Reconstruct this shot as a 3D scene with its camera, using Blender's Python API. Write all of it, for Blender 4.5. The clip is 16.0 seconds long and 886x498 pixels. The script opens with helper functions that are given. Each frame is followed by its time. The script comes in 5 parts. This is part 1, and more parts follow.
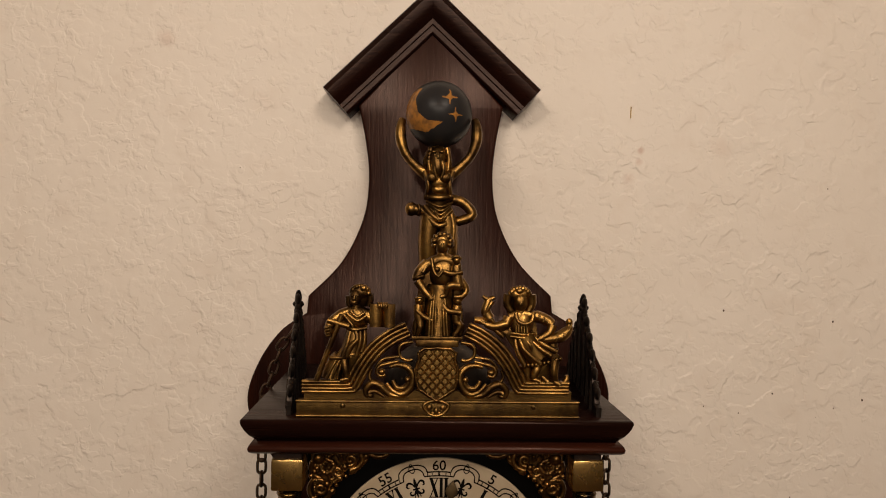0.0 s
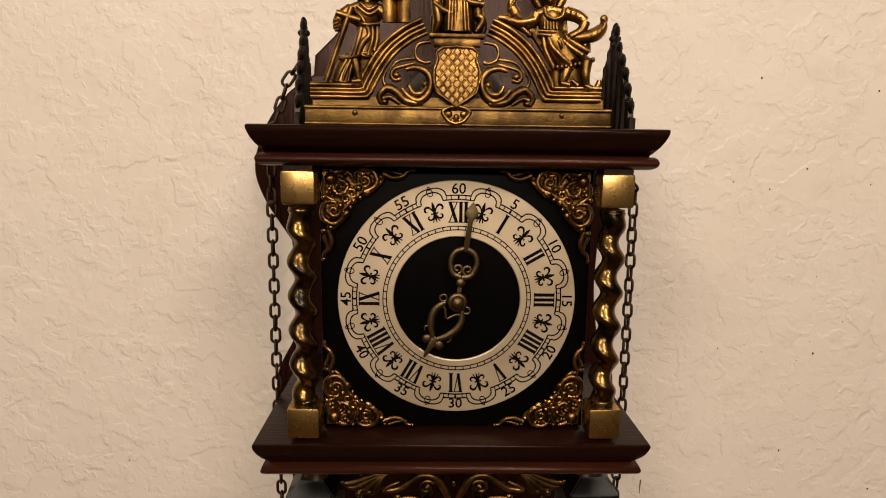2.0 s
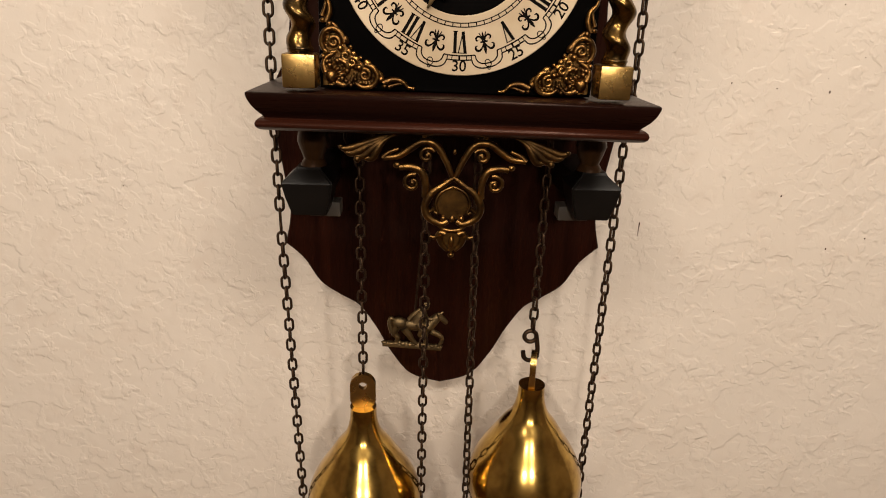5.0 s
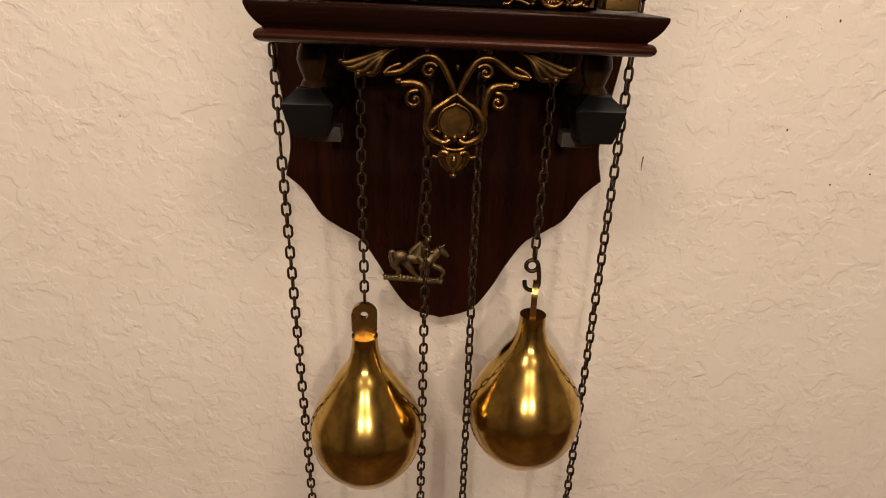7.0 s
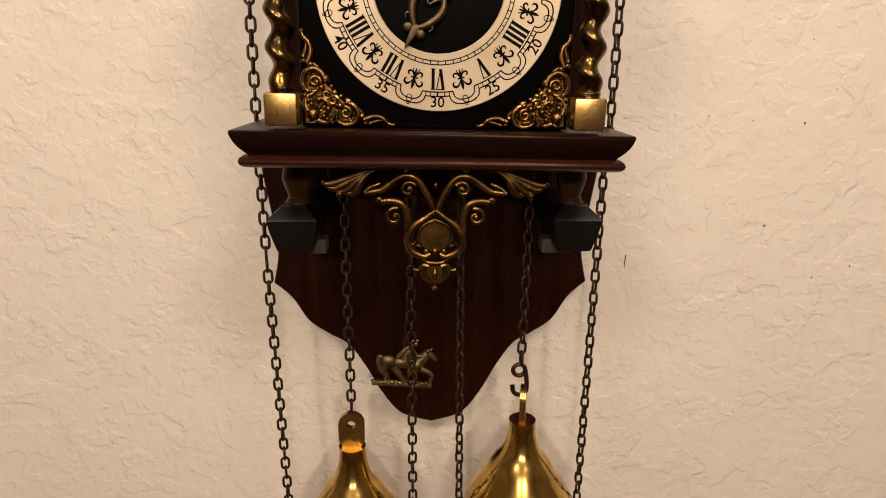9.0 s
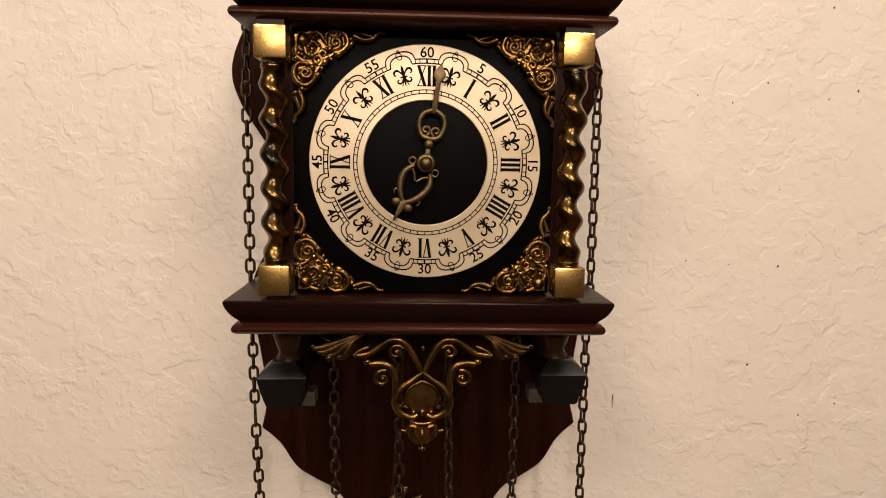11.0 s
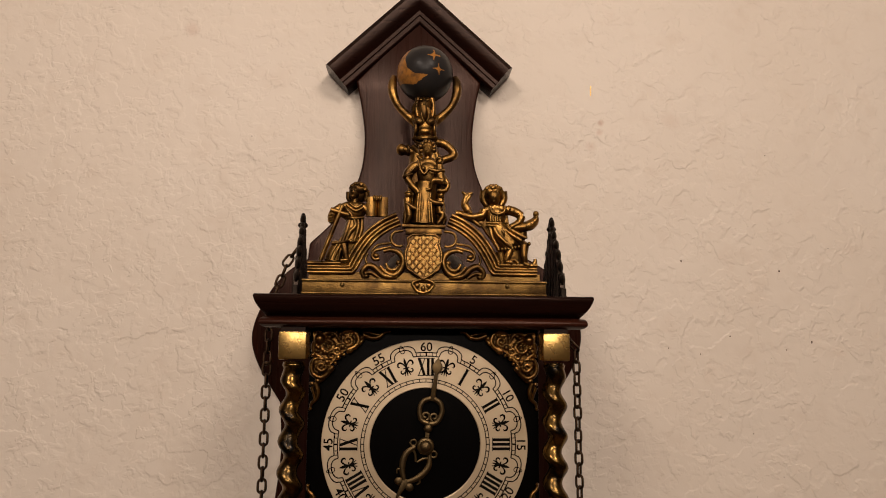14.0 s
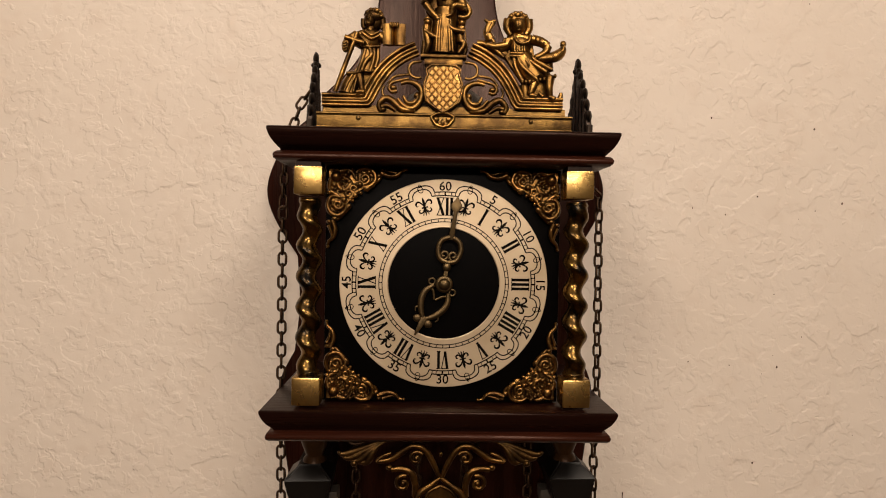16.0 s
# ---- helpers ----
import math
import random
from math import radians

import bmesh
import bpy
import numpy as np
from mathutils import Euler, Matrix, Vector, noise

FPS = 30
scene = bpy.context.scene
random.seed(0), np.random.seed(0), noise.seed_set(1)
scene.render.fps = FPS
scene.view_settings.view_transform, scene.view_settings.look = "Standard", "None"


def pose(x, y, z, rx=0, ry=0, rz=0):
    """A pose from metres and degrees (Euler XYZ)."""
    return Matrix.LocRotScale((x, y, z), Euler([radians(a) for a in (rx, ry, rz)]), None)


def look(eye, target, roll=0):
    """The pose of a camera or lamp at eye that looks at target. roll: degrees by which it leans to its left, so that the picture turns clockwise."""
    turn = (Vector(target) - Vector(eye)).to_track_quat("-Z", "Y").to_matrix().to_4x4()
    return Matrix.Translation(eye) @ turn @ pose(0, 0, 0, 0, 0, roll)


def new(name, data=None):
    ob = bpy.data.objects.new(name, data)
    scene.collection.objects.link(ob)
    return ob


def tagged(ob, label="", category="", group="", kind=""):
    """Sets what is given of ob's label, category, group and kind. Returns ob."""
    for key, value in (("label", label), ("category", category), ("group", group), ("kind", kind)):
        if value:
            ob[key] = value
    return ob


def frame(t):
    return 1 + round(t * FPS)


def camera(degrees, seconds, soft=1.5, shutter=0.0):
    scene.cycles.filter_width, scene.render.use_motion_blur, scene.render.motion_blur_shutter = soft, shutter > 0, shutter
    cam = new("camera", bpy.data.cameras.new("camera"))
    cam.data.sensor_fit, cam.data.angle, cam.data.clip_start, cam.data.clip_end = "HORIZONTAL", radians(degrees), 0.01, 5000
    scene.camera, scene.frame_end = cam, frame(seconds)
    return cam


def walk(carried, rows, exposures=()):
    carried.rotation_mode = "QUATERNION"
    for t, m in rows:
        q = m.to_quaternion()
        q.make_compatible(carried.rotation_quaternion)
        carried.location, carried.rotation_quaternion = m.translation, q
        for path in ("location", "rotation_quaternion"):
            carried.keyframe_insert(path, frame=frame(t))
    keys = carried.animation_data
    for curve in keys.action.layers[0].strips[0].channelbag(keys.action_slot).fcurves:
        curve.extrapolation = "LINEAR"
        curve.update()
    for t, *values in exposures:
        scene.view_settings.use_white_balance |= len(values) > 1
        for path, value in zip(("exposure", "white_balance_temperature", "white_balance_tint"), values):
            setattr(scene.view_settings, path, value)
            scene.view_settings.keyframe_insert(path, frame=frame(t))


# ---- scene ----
cam = camera(69.54, 16.0, soft=1.0)
PATH = [
    (0, (-0.0117, -0.4377, 1.8311), (0.0663, 1.5605, 1.7963), 0.26),
    (0.5, (-0.0111, -0.4343, 1.8016), (0.0508, 1.5627, 1.7108), 0.26),
    (1, (-0.0092, -0.4314, 1.7709), (0.0383, 1.5611, 1.6040), 0.02),
    (1.5, (-0.0127, -0.4257, 1.7382), (0.0415, 1.5569, 1.4806), -0.10),
    (2, (-0.0175, -0.4151, 1.7047), (0.0333, 1.5560, 1.3699), 0.04),
    (2.5, (-0.0198, -0.4107, 1.6822), (0.0495, 1.5495, 1.2916), 0.58),
    (3, (-0.0207, -0.4117, 1.6622), (0.0553, 1.5383, 1.2244), 0.86),
    (3.5, (-0.0182, -0.4179, 1.6363), (0.0574, 1.5180, 1.1397), 0.94),
    (4, (-0.0154, -0.4245, 1.6163), (0.0582, 1.4982, 1.0706), 1.02),
    (4.5, (-0.0167, -0.4304, 1.5897), (0.0606, 1.4733, 0.9814), 1.30),
    (5, (-0.0197, -0.4310, 1.5576), (0.0424, 1.4458, 0.8692), 1.61),
    (5.2, (-0.0197, -0.4316, 1.5458), (0.0396, 1.4356, 0.8317), 1.69),
    (5.8, (-0.0215, -0.4338, 1.5225), (0.0312, 1.4102, 0.7437), 1.93),
    (6.4, (-0.0220, -0.4370, 1.5200), (0.0360, 1.3983, 0.7206), 1.98),
    (7, (-0.0211, -0.4389, 1.5266), (0.0453, 1.3994, 0.7388), 1.84),
    (7.5, (-0.0195, -0.4381, 1.5308), (0.0500, 1.4096, 0.7685), 1.56),
    (8, (-0.0161, -0.4341, 1.5326), (0.0525, 1.4336, 0.8207), 0.98),
    (8.5, (-0.0139, -0.4340, 1.5392), (0.0529, 1.4600, 0.9001), 0.58),
    (9, (-0.0097, -0.4374, 1.5499), (0.0588, 1.4839, 0.9985), 0.36),
    (11.5, (-0.0066, -0.4452, 1.6118), (0.0912, 1.5445, 1.4347), 0.17),
    (12, (-0.0099, -0.4507, 1.6255), (0.0892, 1.5453, 1.5457), 0.01),
    (12.5, (-0.0089, -0.4597, 1.6417), (0.1074, 1.5368, 1.6574), -0.37),
    (13, (-0.0089, -0.4736, 1.6574), (0.1090, 1.5198, 1.7689), -0.30),
    (13.5, (-0.0103, -0.4914, 1.6780), (0.0944, 1.4944, 1.8913), -0.34),
    (14, (-0.0106, -0.5051, 1.6862), (0.0972, 1.4756, 1.9413), -0.29),
    (14.5, (-0.0111, -0.5065, 1.6819), (0.0900, 1.4758, 1.9272), -0.20),
    (15, (-0.0114, -0.5046, 1.6722), (0.0821, 1.4846, 1.8576), -0.28),
    (15.5, (-0.0118, -0.4952, 1.6544), (0.0593, 1.5026, 1.7171), -0.07),
    (16, (-0.0132, -0.4858, 1.6354), (0.0485, 1.5129, 1.5978), 0.19),
]
EXPOSURES = [(0, -0.87, 6500, 10), (0.5, -0.76, 6500, 10), (1.5, -0.43, 6450, 10), (2.5, -0.25, 6260, 7), (3, -0.17, 6080, 6), (3.5, -0.10, 6080, 6), (5, -0.04, 6270, 8), (7.5, -0.12, 6600, 11), (9, -0.05, 6550, 11),
             (12, -0.26, 6350, 10), (13, -0.52, 6350, 10), (14, -0.80, 6520, 14), (14.5, -0.90, 6540, 14), (15, -0.80, 6580, 13), (15.5, -0.66, 6600, 12), (16, -0.48, 6600, 12)]
walk(cam, [(t, look(eye, target, roll)) for t, eye, target, roll in PATH], EXPOSURES)

# ---------------------------------------------------------------- world and light
world = bpy.data.worlds.new("world")
scene.world = world
world.use_nodes = True
world.node_tree.nodes["Background"].inputs[0].default_value = (0.9, 0.78, 0.62, 1)
world.node_tree.nodes["Background"].inputs[1].default_value = 0.02


def area_lamp(name, eye, target, size, watts, colour):
    data = bpy.data.lights.new(name, "AREA")
    data.shape, data.size, data.energy, data.color = "DISK", size, watts, colour
    ob = new(name, data)
    ob.matrix_world = look(eye, target)
    return ob


WARM = (1.0, 0.85, 0.70)
area_lamp("ceiling_lamp", (0.42, -0.98, 2.52), (0.1, 0.1, 1.5), 0.38, 14.0, WARM)
area_lamp("ceiling_lamp", (-0.48, -1.02, 2.52), (0.0, 0.1, 1.5), 0.36, 12.9, WARM)
area_lamp("far_ceiling_lamp", (0.42, -2.90, 2.42), (0.1, 0.1, 1.6), 0.14, 24.5, WARM)
area_lamp("far_ceiling_lamp", (-0.46, -2.95, 2.42), (0.0, 0.1, 1.6), 0.14, 24.5, WARM)


# ---------------------------------------------------------------- materials
def material(name):
    m = bpy.data.materials.new(name)
    m.use_nodes = True
    nt = m.node_tree
    return m, nt, nt.nodes["Principled BSDF"]


def node(nt, kind, **values):
    n = nt.nodes.new(kind)
    for key, value in values.items():
        if key in n.inputs:
            n.inputs[key].default_value = value
    return n


def coords(nt, scale=(1, 1, 1)):
    geo = nt.nodes.new("ShaderNodeTexCoord")
    mp = nt.nodes.new("ShaderNodeMapping")
    mp.inputs["Scale"].default_value = scale
    nt.links.new(geo.outputs["Object"], mp.inputs["Vector"])
    return mp.outputs["Vector"]


def noise_at(nt, vec, scale, detail=4.0, rough=0.55, distortion=0.0):
    n = node(nt, "ShaderNodeTexNoise", Scale=scale, Detail=detail, Roughness=rough, Distortion=distortion)
    nt.links.new(vec, n.inputs["Vector"])
    return n.outputs["Fac"]


def ramp(nt, fac, stops):
    r = nt.nodes.new("ShaderNodeValToRGB")
    els = r.color_ramp.elements
    while len(els) < len(stops):
        els.new(0.5)
    for el, (p, c) in zip(els, stops):
        el.position = p
        el.color = (*c, 1) if len(c) == 3 else c
    nt.links.new(fac, r.inputs["Fac"])
    return r.outputs["Color"]


def mix(nt, fac, a, b, blend="MIX"):
    n = nt.nodes.new("ShaderNodeMix")
    n.data_type, n.blend_type = "RGBA", blend
    for value, socket in ((fac, n.inputs[0]), (a, n.inputs[6]), (b, n.inputs[7])):
        if isinstance(value, (int, float)):
            socket.default_value = value
        elif isinstance(value, tuple):
            socket.default_value = (*value, 1)
        else:
            nt.links.new(value, socket)
    return n.outputs[2]


def calc(nt, op, a, b=0.0, clamp=False):
    n = nt.nodes.new("ShaderNodeMath")
    n.operation, n.use_clamp = op, clamp
    for value, socket in ((a, n.inputs[0]), (b, n.inputs[1])):
        if isinstance(value, (int, float)):
            socket.default_value = value
        else:
            nt.links.new(value, socket)
    return n.outputs[0]


def bump(nt, bsdf, height, strength, distance):
    b = node(nt, "ShaderNodeBump", Strength=strength, Distance=distance)
    nt.links.new(height, b.inputs["Height"])
    nt.links.new(b.outputs["Normal"], bsdf.inputs["Normal"])


def wood(name, dark, light, rough, along="z"):
    m, nt, bs = material(name)
    stretch = {"z": (1, 1, 0.06), "x": (0.06, 1, 1), "y": (1, 0.06, 1)}[along]
    v = coords(nt, stretch)
    grain = noise_at(nt, v, 260, 6, 0.6, 0.4)
    bands = noise_at(nt, v, 38, 3, 0.5, 0.8)
    stain = noise_at(nt, coords(nt), 9, 3)
    c = mix(nt, ramp(nt, bands, [(0.3, (0, 0, 0)), (0.7, (1, 1, 1))]), dark, light)
    c = mix(nt, calc(nt, "MULTIPLY", ramp(nt, grain, [(0.45, (0, 0, 0)), (0.7, (1, 1, 1))]), 0.55), c, tuple(x * 0.45 for x in dark))
    c = mix(nt, calc(nt, "MULTIPLY", stain, 0.35), c, tuple(x * 0.6 for x in light))
    nt.links.new(c, bs.inputs["Base Color"])
    r = calc(nt, "MULTIPLY_ADD", grain, 0.22)
    r.node.inputs[2].default_value = rough - 0.08
    nt.links.new(r, bs.inputs["Roughness"])
    bs.inputs["Specular IOR Level"].default_value = 0.16
    bs.inputs["Specular Tint"].default_value = (1.0, 0.60, 0.45, 1)
    bs.inputs["Coat Weight"].default_value = 0.13
    bs.inputs["Coat Roughness"].default_value = 0.33
    bump(nt, bs, grain, 0.8, 0.0006)
    return m


def brass(name, base, patina, amount, rough, grain=900.0, relief=0.25):
    m, nt, bs = material(name)
    v = coords(nt)
    spots = noise_at(nt, v, 70, 5, 0.6, 0.3)
    fine = noise_at(nt, v, grain, 4, 0.6)
    f = calc(nt, "MULTIPLY", ramp(nt, spots, [(0.36, (0, 0, 0)), (0.62, (1, 1, 1))]), amount)
    nt.links.new(mix(nt, f, base, patina), bs.inputs["Base Color"])
    bs.inputs["Metallic"].default_value = 1.0
    r = calc(nt, "MULTIPLY_ADD", spots, 0.25)
    r.node.inputs[2].default_value = rough - 0.1
    nt.links.new(r, bs.inputs["Roughness"])
    bump(nt, bs, fine, relief, 0.0004)
    return m


MAHOGANY = wood("mahogany_upright", (0.0100, 0.0025, 0.0014), (0.023, 0.0055, 0.0028), 0.25)
MAHOGANY_X = wood("mahogany_across", (0.0060, 0.0017, 0.0012), (0.0135, 0.0036, 0.0022), 0.27, "x")
RED_EDGE = wood("mahogany_red", (0.019, 0.0048, 0.0026), (0.038, 0.0095, 0.0046), 0.28, "x")
EBONY = wood("ebonised_wood", (0.004, 0.0033, 0.003), (0.008, 0.006, 0.0055), 0.55)
BRASS_OLD = brass("antique_brass", (0.35, 0.192, 0.052), (0.065, 0.034, 0.012), 1.0, 0.33, 420, 0.55)
BRASS_RAIL = brass("brass_rail", (0.22, 0.128, 0.038), (0.075, 0.042, 0.016), 0.95, 0.34, 700, 0.5)
BRASS_SHIELD = brass("shield_brass", (0.40, 0.245, 0.075), (0.16, 0.09, 0.03), 0.8, 0.36, 900, 0.3)
BRASS_DARK = brass("dark_cast_brass", (0.30, 0.160, 0.045), (0.055, 0.028, 0.011), 0.95, 0.27, 450, 0.6)
BRASS_BLOCK = brass("worn_brass", (0.56, 0.36, 0.12), (0.24, 0.145, 0.05), 0.55, 0.26, 1500, 0.15)
BRASS_SHAFT = brass("blackened_brass", (0.21, 0.122, 0.033), (0.016, 0.014, 0.012), 1.0, 0.22, 600, 0.2)
BRASS_BRIGHT = brass("polished_brass", (0.64, 0.43, 0.115), (0.33, 0.195, 0.05), 0.85, 0.15, 120, 0.04)
BRONZE_POINTER = brass("dull_bronze", (0.125, 0.085, 0.040), (0.060, 0.042, 0.024), 0.7, 0.42, 1400, 0.3)
BRONZE_BLACK = brass("black_bronze", (0.055, 0.042, 0.034), (0.02, 0.016, 0.014), 0.7, 0.45)
# crest brass: cast brass darkened to stand in for the lower shelf's shadow
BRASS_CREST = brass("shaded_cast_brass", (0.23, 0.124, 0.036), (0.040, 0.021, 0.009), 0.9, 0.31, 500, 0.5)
# leaf brass: darker base colour holds the shade close under the shelf
BRASS_LEAF = brass("shaded_leaf_brass", (0.14, 0.076, 0.025), (0.040, 0.022, 0.009), 0.9, 0.34, 500, 0.5)
PEWTER = brass("tarnished_pewter_brass", (0.25, 0.175, 0.085), (0.11, 0.075, 0.038), 0.8, 0.48)
IRON = brass("browned_iron", (0.080, 0.048, 0.029), (0.034, 0.021, 0.014), 0.8, 0.48, 1200, 0.4)


def plain(name, base, rough, metal=0.0, grain=700.0, spread=0.25, relief=0.15, gloss=0.5):
    m, nt, bs = material(name)
    v = coords(nt)
    f = noise_at(nt, v, grain, 4)
    g = noise_at(nt, v, 24, 4)
    c = mix(nt, ramp(nt, g, [(0.35, (0, 0, 0)), (0.7, (1, 1, 1))]), base, tuple(x * (1 - spread) for x in base))
    nt.links.new(c, bs.inputs["Base Color"])
    bs.inputs["Roughness"].default_value, bs.inputs["Metallic"].default_value = rough, metal
    bs.inputs["Specular IOR Level"].default_value = gloss
    bump(nt, bs, f, relief, 0.0003)
    return m


BLACK_LACQUER = plain("black_lacquer", (0.0014, 0.0011, 0.0010), 0.40, relief=0.03, gloss=0.03)
FOOT_BLACK = plain("worn_black_paint", (0.0065, 0.0054, 0.0047), 0.38, relief=0.08, gloss=0.20)
INK = plain("black_dial_enamel", (0.005, 0.0042, 0.0036), 0.6, relief=0.03, gloss=0.02)
CEILING = plain("ceiling_paint", (0.62, 0.58, 0.52), 0.8)
ROOM = plain("painted_plaster", (0.36, 0.29, 0.225), 0.8)
FLOOR = wood("floor_oak", (0.12, 0.07, 0.035), (0.2, 0.12, 0.065), 0.4, "y")
GREY_STRIP = plain("grey_painted_strip", (0.10, 0.085, 0.07), 0.6)
BALUSTER_WOOD = wood("stained_baluster", (0.016, 0.007, 0.003), (0.040, 0.018, 0.006), 0.34)
SPECK = plain("dark_speck", (0.10, 0.055, 0.035), 0.7)


def dial_material():
    m, nt, bs = material("silvered_dial")
    v = coords(nt)
    g = noise_at(nt, v, 22, 4)
    fine = noise_at(nt, coords(nt, (1, 1, 0.05)), 2200, 3)
    c = mix(nt, ramp(nt, g, [(0.3, (0, 0, 0)), (0.72, (1, 1, 1))]), (0.56, 0.455, 0.325), (0.43, 0.33, 0.21))
    nt.links.new(c, bs.inputs["Base Color"])
    bs.inputs["Metallic"].default_value = 0.62
    bs.inputs["Roughness"].default_value = 0.46
    bump(nt, bs, fine, 0.08, 0.0002)
    return m


DIAL = dial_material()


def plaster_material():
    """Warm off-white textured plaster: flat trowelled islands with crinkled, crescent edges."""
    m, nt, bs = material("textured_plaster")
    v = coords(nt)
    warp = node(nt, "ShaderNodeTexNoise", Scale=60.0, Detail=3.0, Roughness=0.6)
    nt.links.new(v, warp.inputs["Vector"])
    add = nt.nodes.new("ShaderNodeVectorMath")
    add.operation = "MULTIPLY_ADD"
    nt.links.new(warp.outputs["Color"], add.inputs[0])
    add.inputs[1].default_value = (0.020, 0.0, 0.013)
    nt.links.new(v, add.inputs[2])
    isl = noise_at(nt, add.outputs[0], 36, 2, 0.5, 0.2)
    plateau = ramp(nt, isl, [(0.455, (0, 0, 0)), (0.525, (1, 1, 1))])
    isl2 = noise_at(nt, add.outputs[0], 88, 2, 0.5, 0.2)
    plateau2 = ramp(nt, isl2, [(0.50, (0, 0, 0)), (0.60, (1, 1, 1))])
    soft = noise_at(nt, v, 13, 3)
    fine = noise_at(nt, v, 420, 4, 0.6)
    patch = ramp(nt, noise_at(nt, v, 11, 3), [(0.36, (0.35, 0.35, 0.35)), (0.60, (1, 1, 1))])
    patch2 = ramp(nt, noise_at(nt, v, 17, 3), [(0.36, (0.15, 0.15, 0.15)), (0.58, (1, 1, 1))])
    h = calc(nt, "MULTIPLY", calc(nt, "MULTIPLY", plateau, 0.36), patch)
    h = calc(nt, "ADD", h, calc(nt, "MULTIPLY", calc(nt, "MULTIPLY", plateau2, 0.26), patch2))
    h = calc(nt, "ADD", h, calc(nt, "MULTIPLY", soft, 1.3))
    h = calc(nt, "ADD", h, calc(nt, "MULTIPLY", fine, 0.05))
    bump(nt, bs, h, 0.68, 0.0026)
    tone = noise_at(nt, v, 3.2, 4)
    c = mix(nt, ramp(nt, tone, [(0.35, (0, 0, 0)), (0.68, (1, 1, 1))]), (0.70, 0.625, 0.55), (0.665, 0.585, 0.505))
    small = noise_at(nt, v, 42, 4)
    c = mix(nt, calc(nt, "MULTIPLY", ramp(nt, small, [(0.55, (0, 0, 0)), (0.75, (1, 1, 1))]), 0.25), c, (0.58, 0.47, 0.385))
    # two faint reddish stains
    for cx, cz, r, strength in ((0.192, 1.889, 0.008, 0.22), (0.204, 1.917, 0.004, 0.40), (0.202, 1.906, 0.004, 0.35), (0.285, 1.92, 0.010, 0.12), (-0.249, 2.017, 0.008, 0.2), (0.183, 1.187, 0.006, 0.30), (0.207, 1.116, 0.005, 0.25)):
        sub = nt.nodes.new("ShaderNodeVectorMath")
        sub.operation = "DISTANCE"
        nt.links.new(v, sub.inputs[0])
        sub.inputs[1].default_value = (cx, 0.1772, cz)
        d = calc(nt, "ADD", sub.outputs["Value"], calc(nt, "MULTIPLY", calc(nt, "SUBTRACT", small, 0.5), r * 2.2))
        f = ramp(nt, calc(nt, "DIVIDE", d, r), [(0.2, (1, 1, 1)), (1.0, (0, 0, 0))])
        c = mix(nt, calc(nt, "MULTIPLY", f, strength), c, (0.42, 0.20, 0.13))
    nt.links.new(c, bs.inputs["Base Color"])
    bs.inputs["Roughness"].default_value = 0.55
    bs.inputs["Specular IOR Level"].default_value = 0.35
    return m


PLASTER = plaster_material()


def globe_material():
    """Black painted globe with an ochre crescent and two stars on its front."""
    m, nt, bs = material("painted_globe")
    v = coords(nt)
    sep = nt.nodes.new("ShaderNodeSeparateXYZ")
    wob = node(nt, "ShaderNodeTexNoise", Scale=160.0, Detail=3.0)
    nt.links.new(v, wob.inputs["Vector"])
    add = nt.nodes.new("ShaderNodeVectorMath")
    add.operation = "MULTIPLY_ADD"
    nt.links.new(wob.outputs["Color"], add.inputs[0])
    add.inputs[1].default_value = (0.004, 0, 0.004)
    nt.links.new(v, add.inputs[2])
    nt.links.new(add.outputs[0], sep.inputs[0])
    x, y, z = (sep.outputs[i] for i in range(3))

    def disc(cx, cz, r):
        dx, dz = calc(nt, "SUBTRACT", x, cx + 0.002), calc(nt, "SUBTRACT", z, cz + 0.002)
        d2 = calc(nt, "ADD", calc(nt, "MULTIPLY", dx, dx), calc(nt, "MULTIPLY", dz, dz))
        return calc(nt, "LESS_THAN", d2, r * r)

    def star(cx, cz, arm, w):
        dx = calc(nt, "ABSOLUTE", calc(nt, "SUBTRACT", x, cx + 0.002))
        dz = calc(nt, "ABSOLUTE", calc(nt, "SUBTRACT", z, cz + 0.002))
        thin = calc(nt, "LESS_THAN", calc(nt, "MULTIPLY", dx, dz), w * w)
        return calc(nt, "MULTIPLY", thin, calc(nt, "LESS_THAN", calc(nt, "ADD", dx, dz), arm))

    moon = calc(nt, "MULTIPLY", disc(-0.0120, 0.001, 0.0175), calc(nt, "SUBTRACT", 1.0, disc(-0.0022, 0.0065, 0.0165)))
    f = calc(nt, "MAXIMUM", moon, calc(nt, "MAXIMUM", star(0.0075, 0.0095, 0.0065, 0.0015), star(0.0120, -0.0040, 0.0055, 0.0012)))
    f = calc(nt, "MULTIPLY", f, calc(nt, "LESS_THAN", y, 0.0))
    worn = ramp(nt, noise_at(nt, v, 240, 4), [(0.3, (0.4, 0.4, 0.4)), (0.6, (1, 1, 1))])
    f = calc(nt, "MULTIPLY", f, worn)
    dark = mix(nt, noise_at(nt, v, 60, 4), (0.012, 0.012, 0.013), (0.03, 0.026, 0.024))
    nt.links.new(mix(nt, f, dark, (0.33, 0.14, 0.03)), bs.inputs["Base Color"])
    bs.inputs["Roughness"].default_value = 0.33
    bs.inputs["Specular IOR Level"].default_value = 0.12
    return m


GLOBE = globe_material()


# ---------------------------------------------------------------- mesh helpers
WORLD_OF = {}


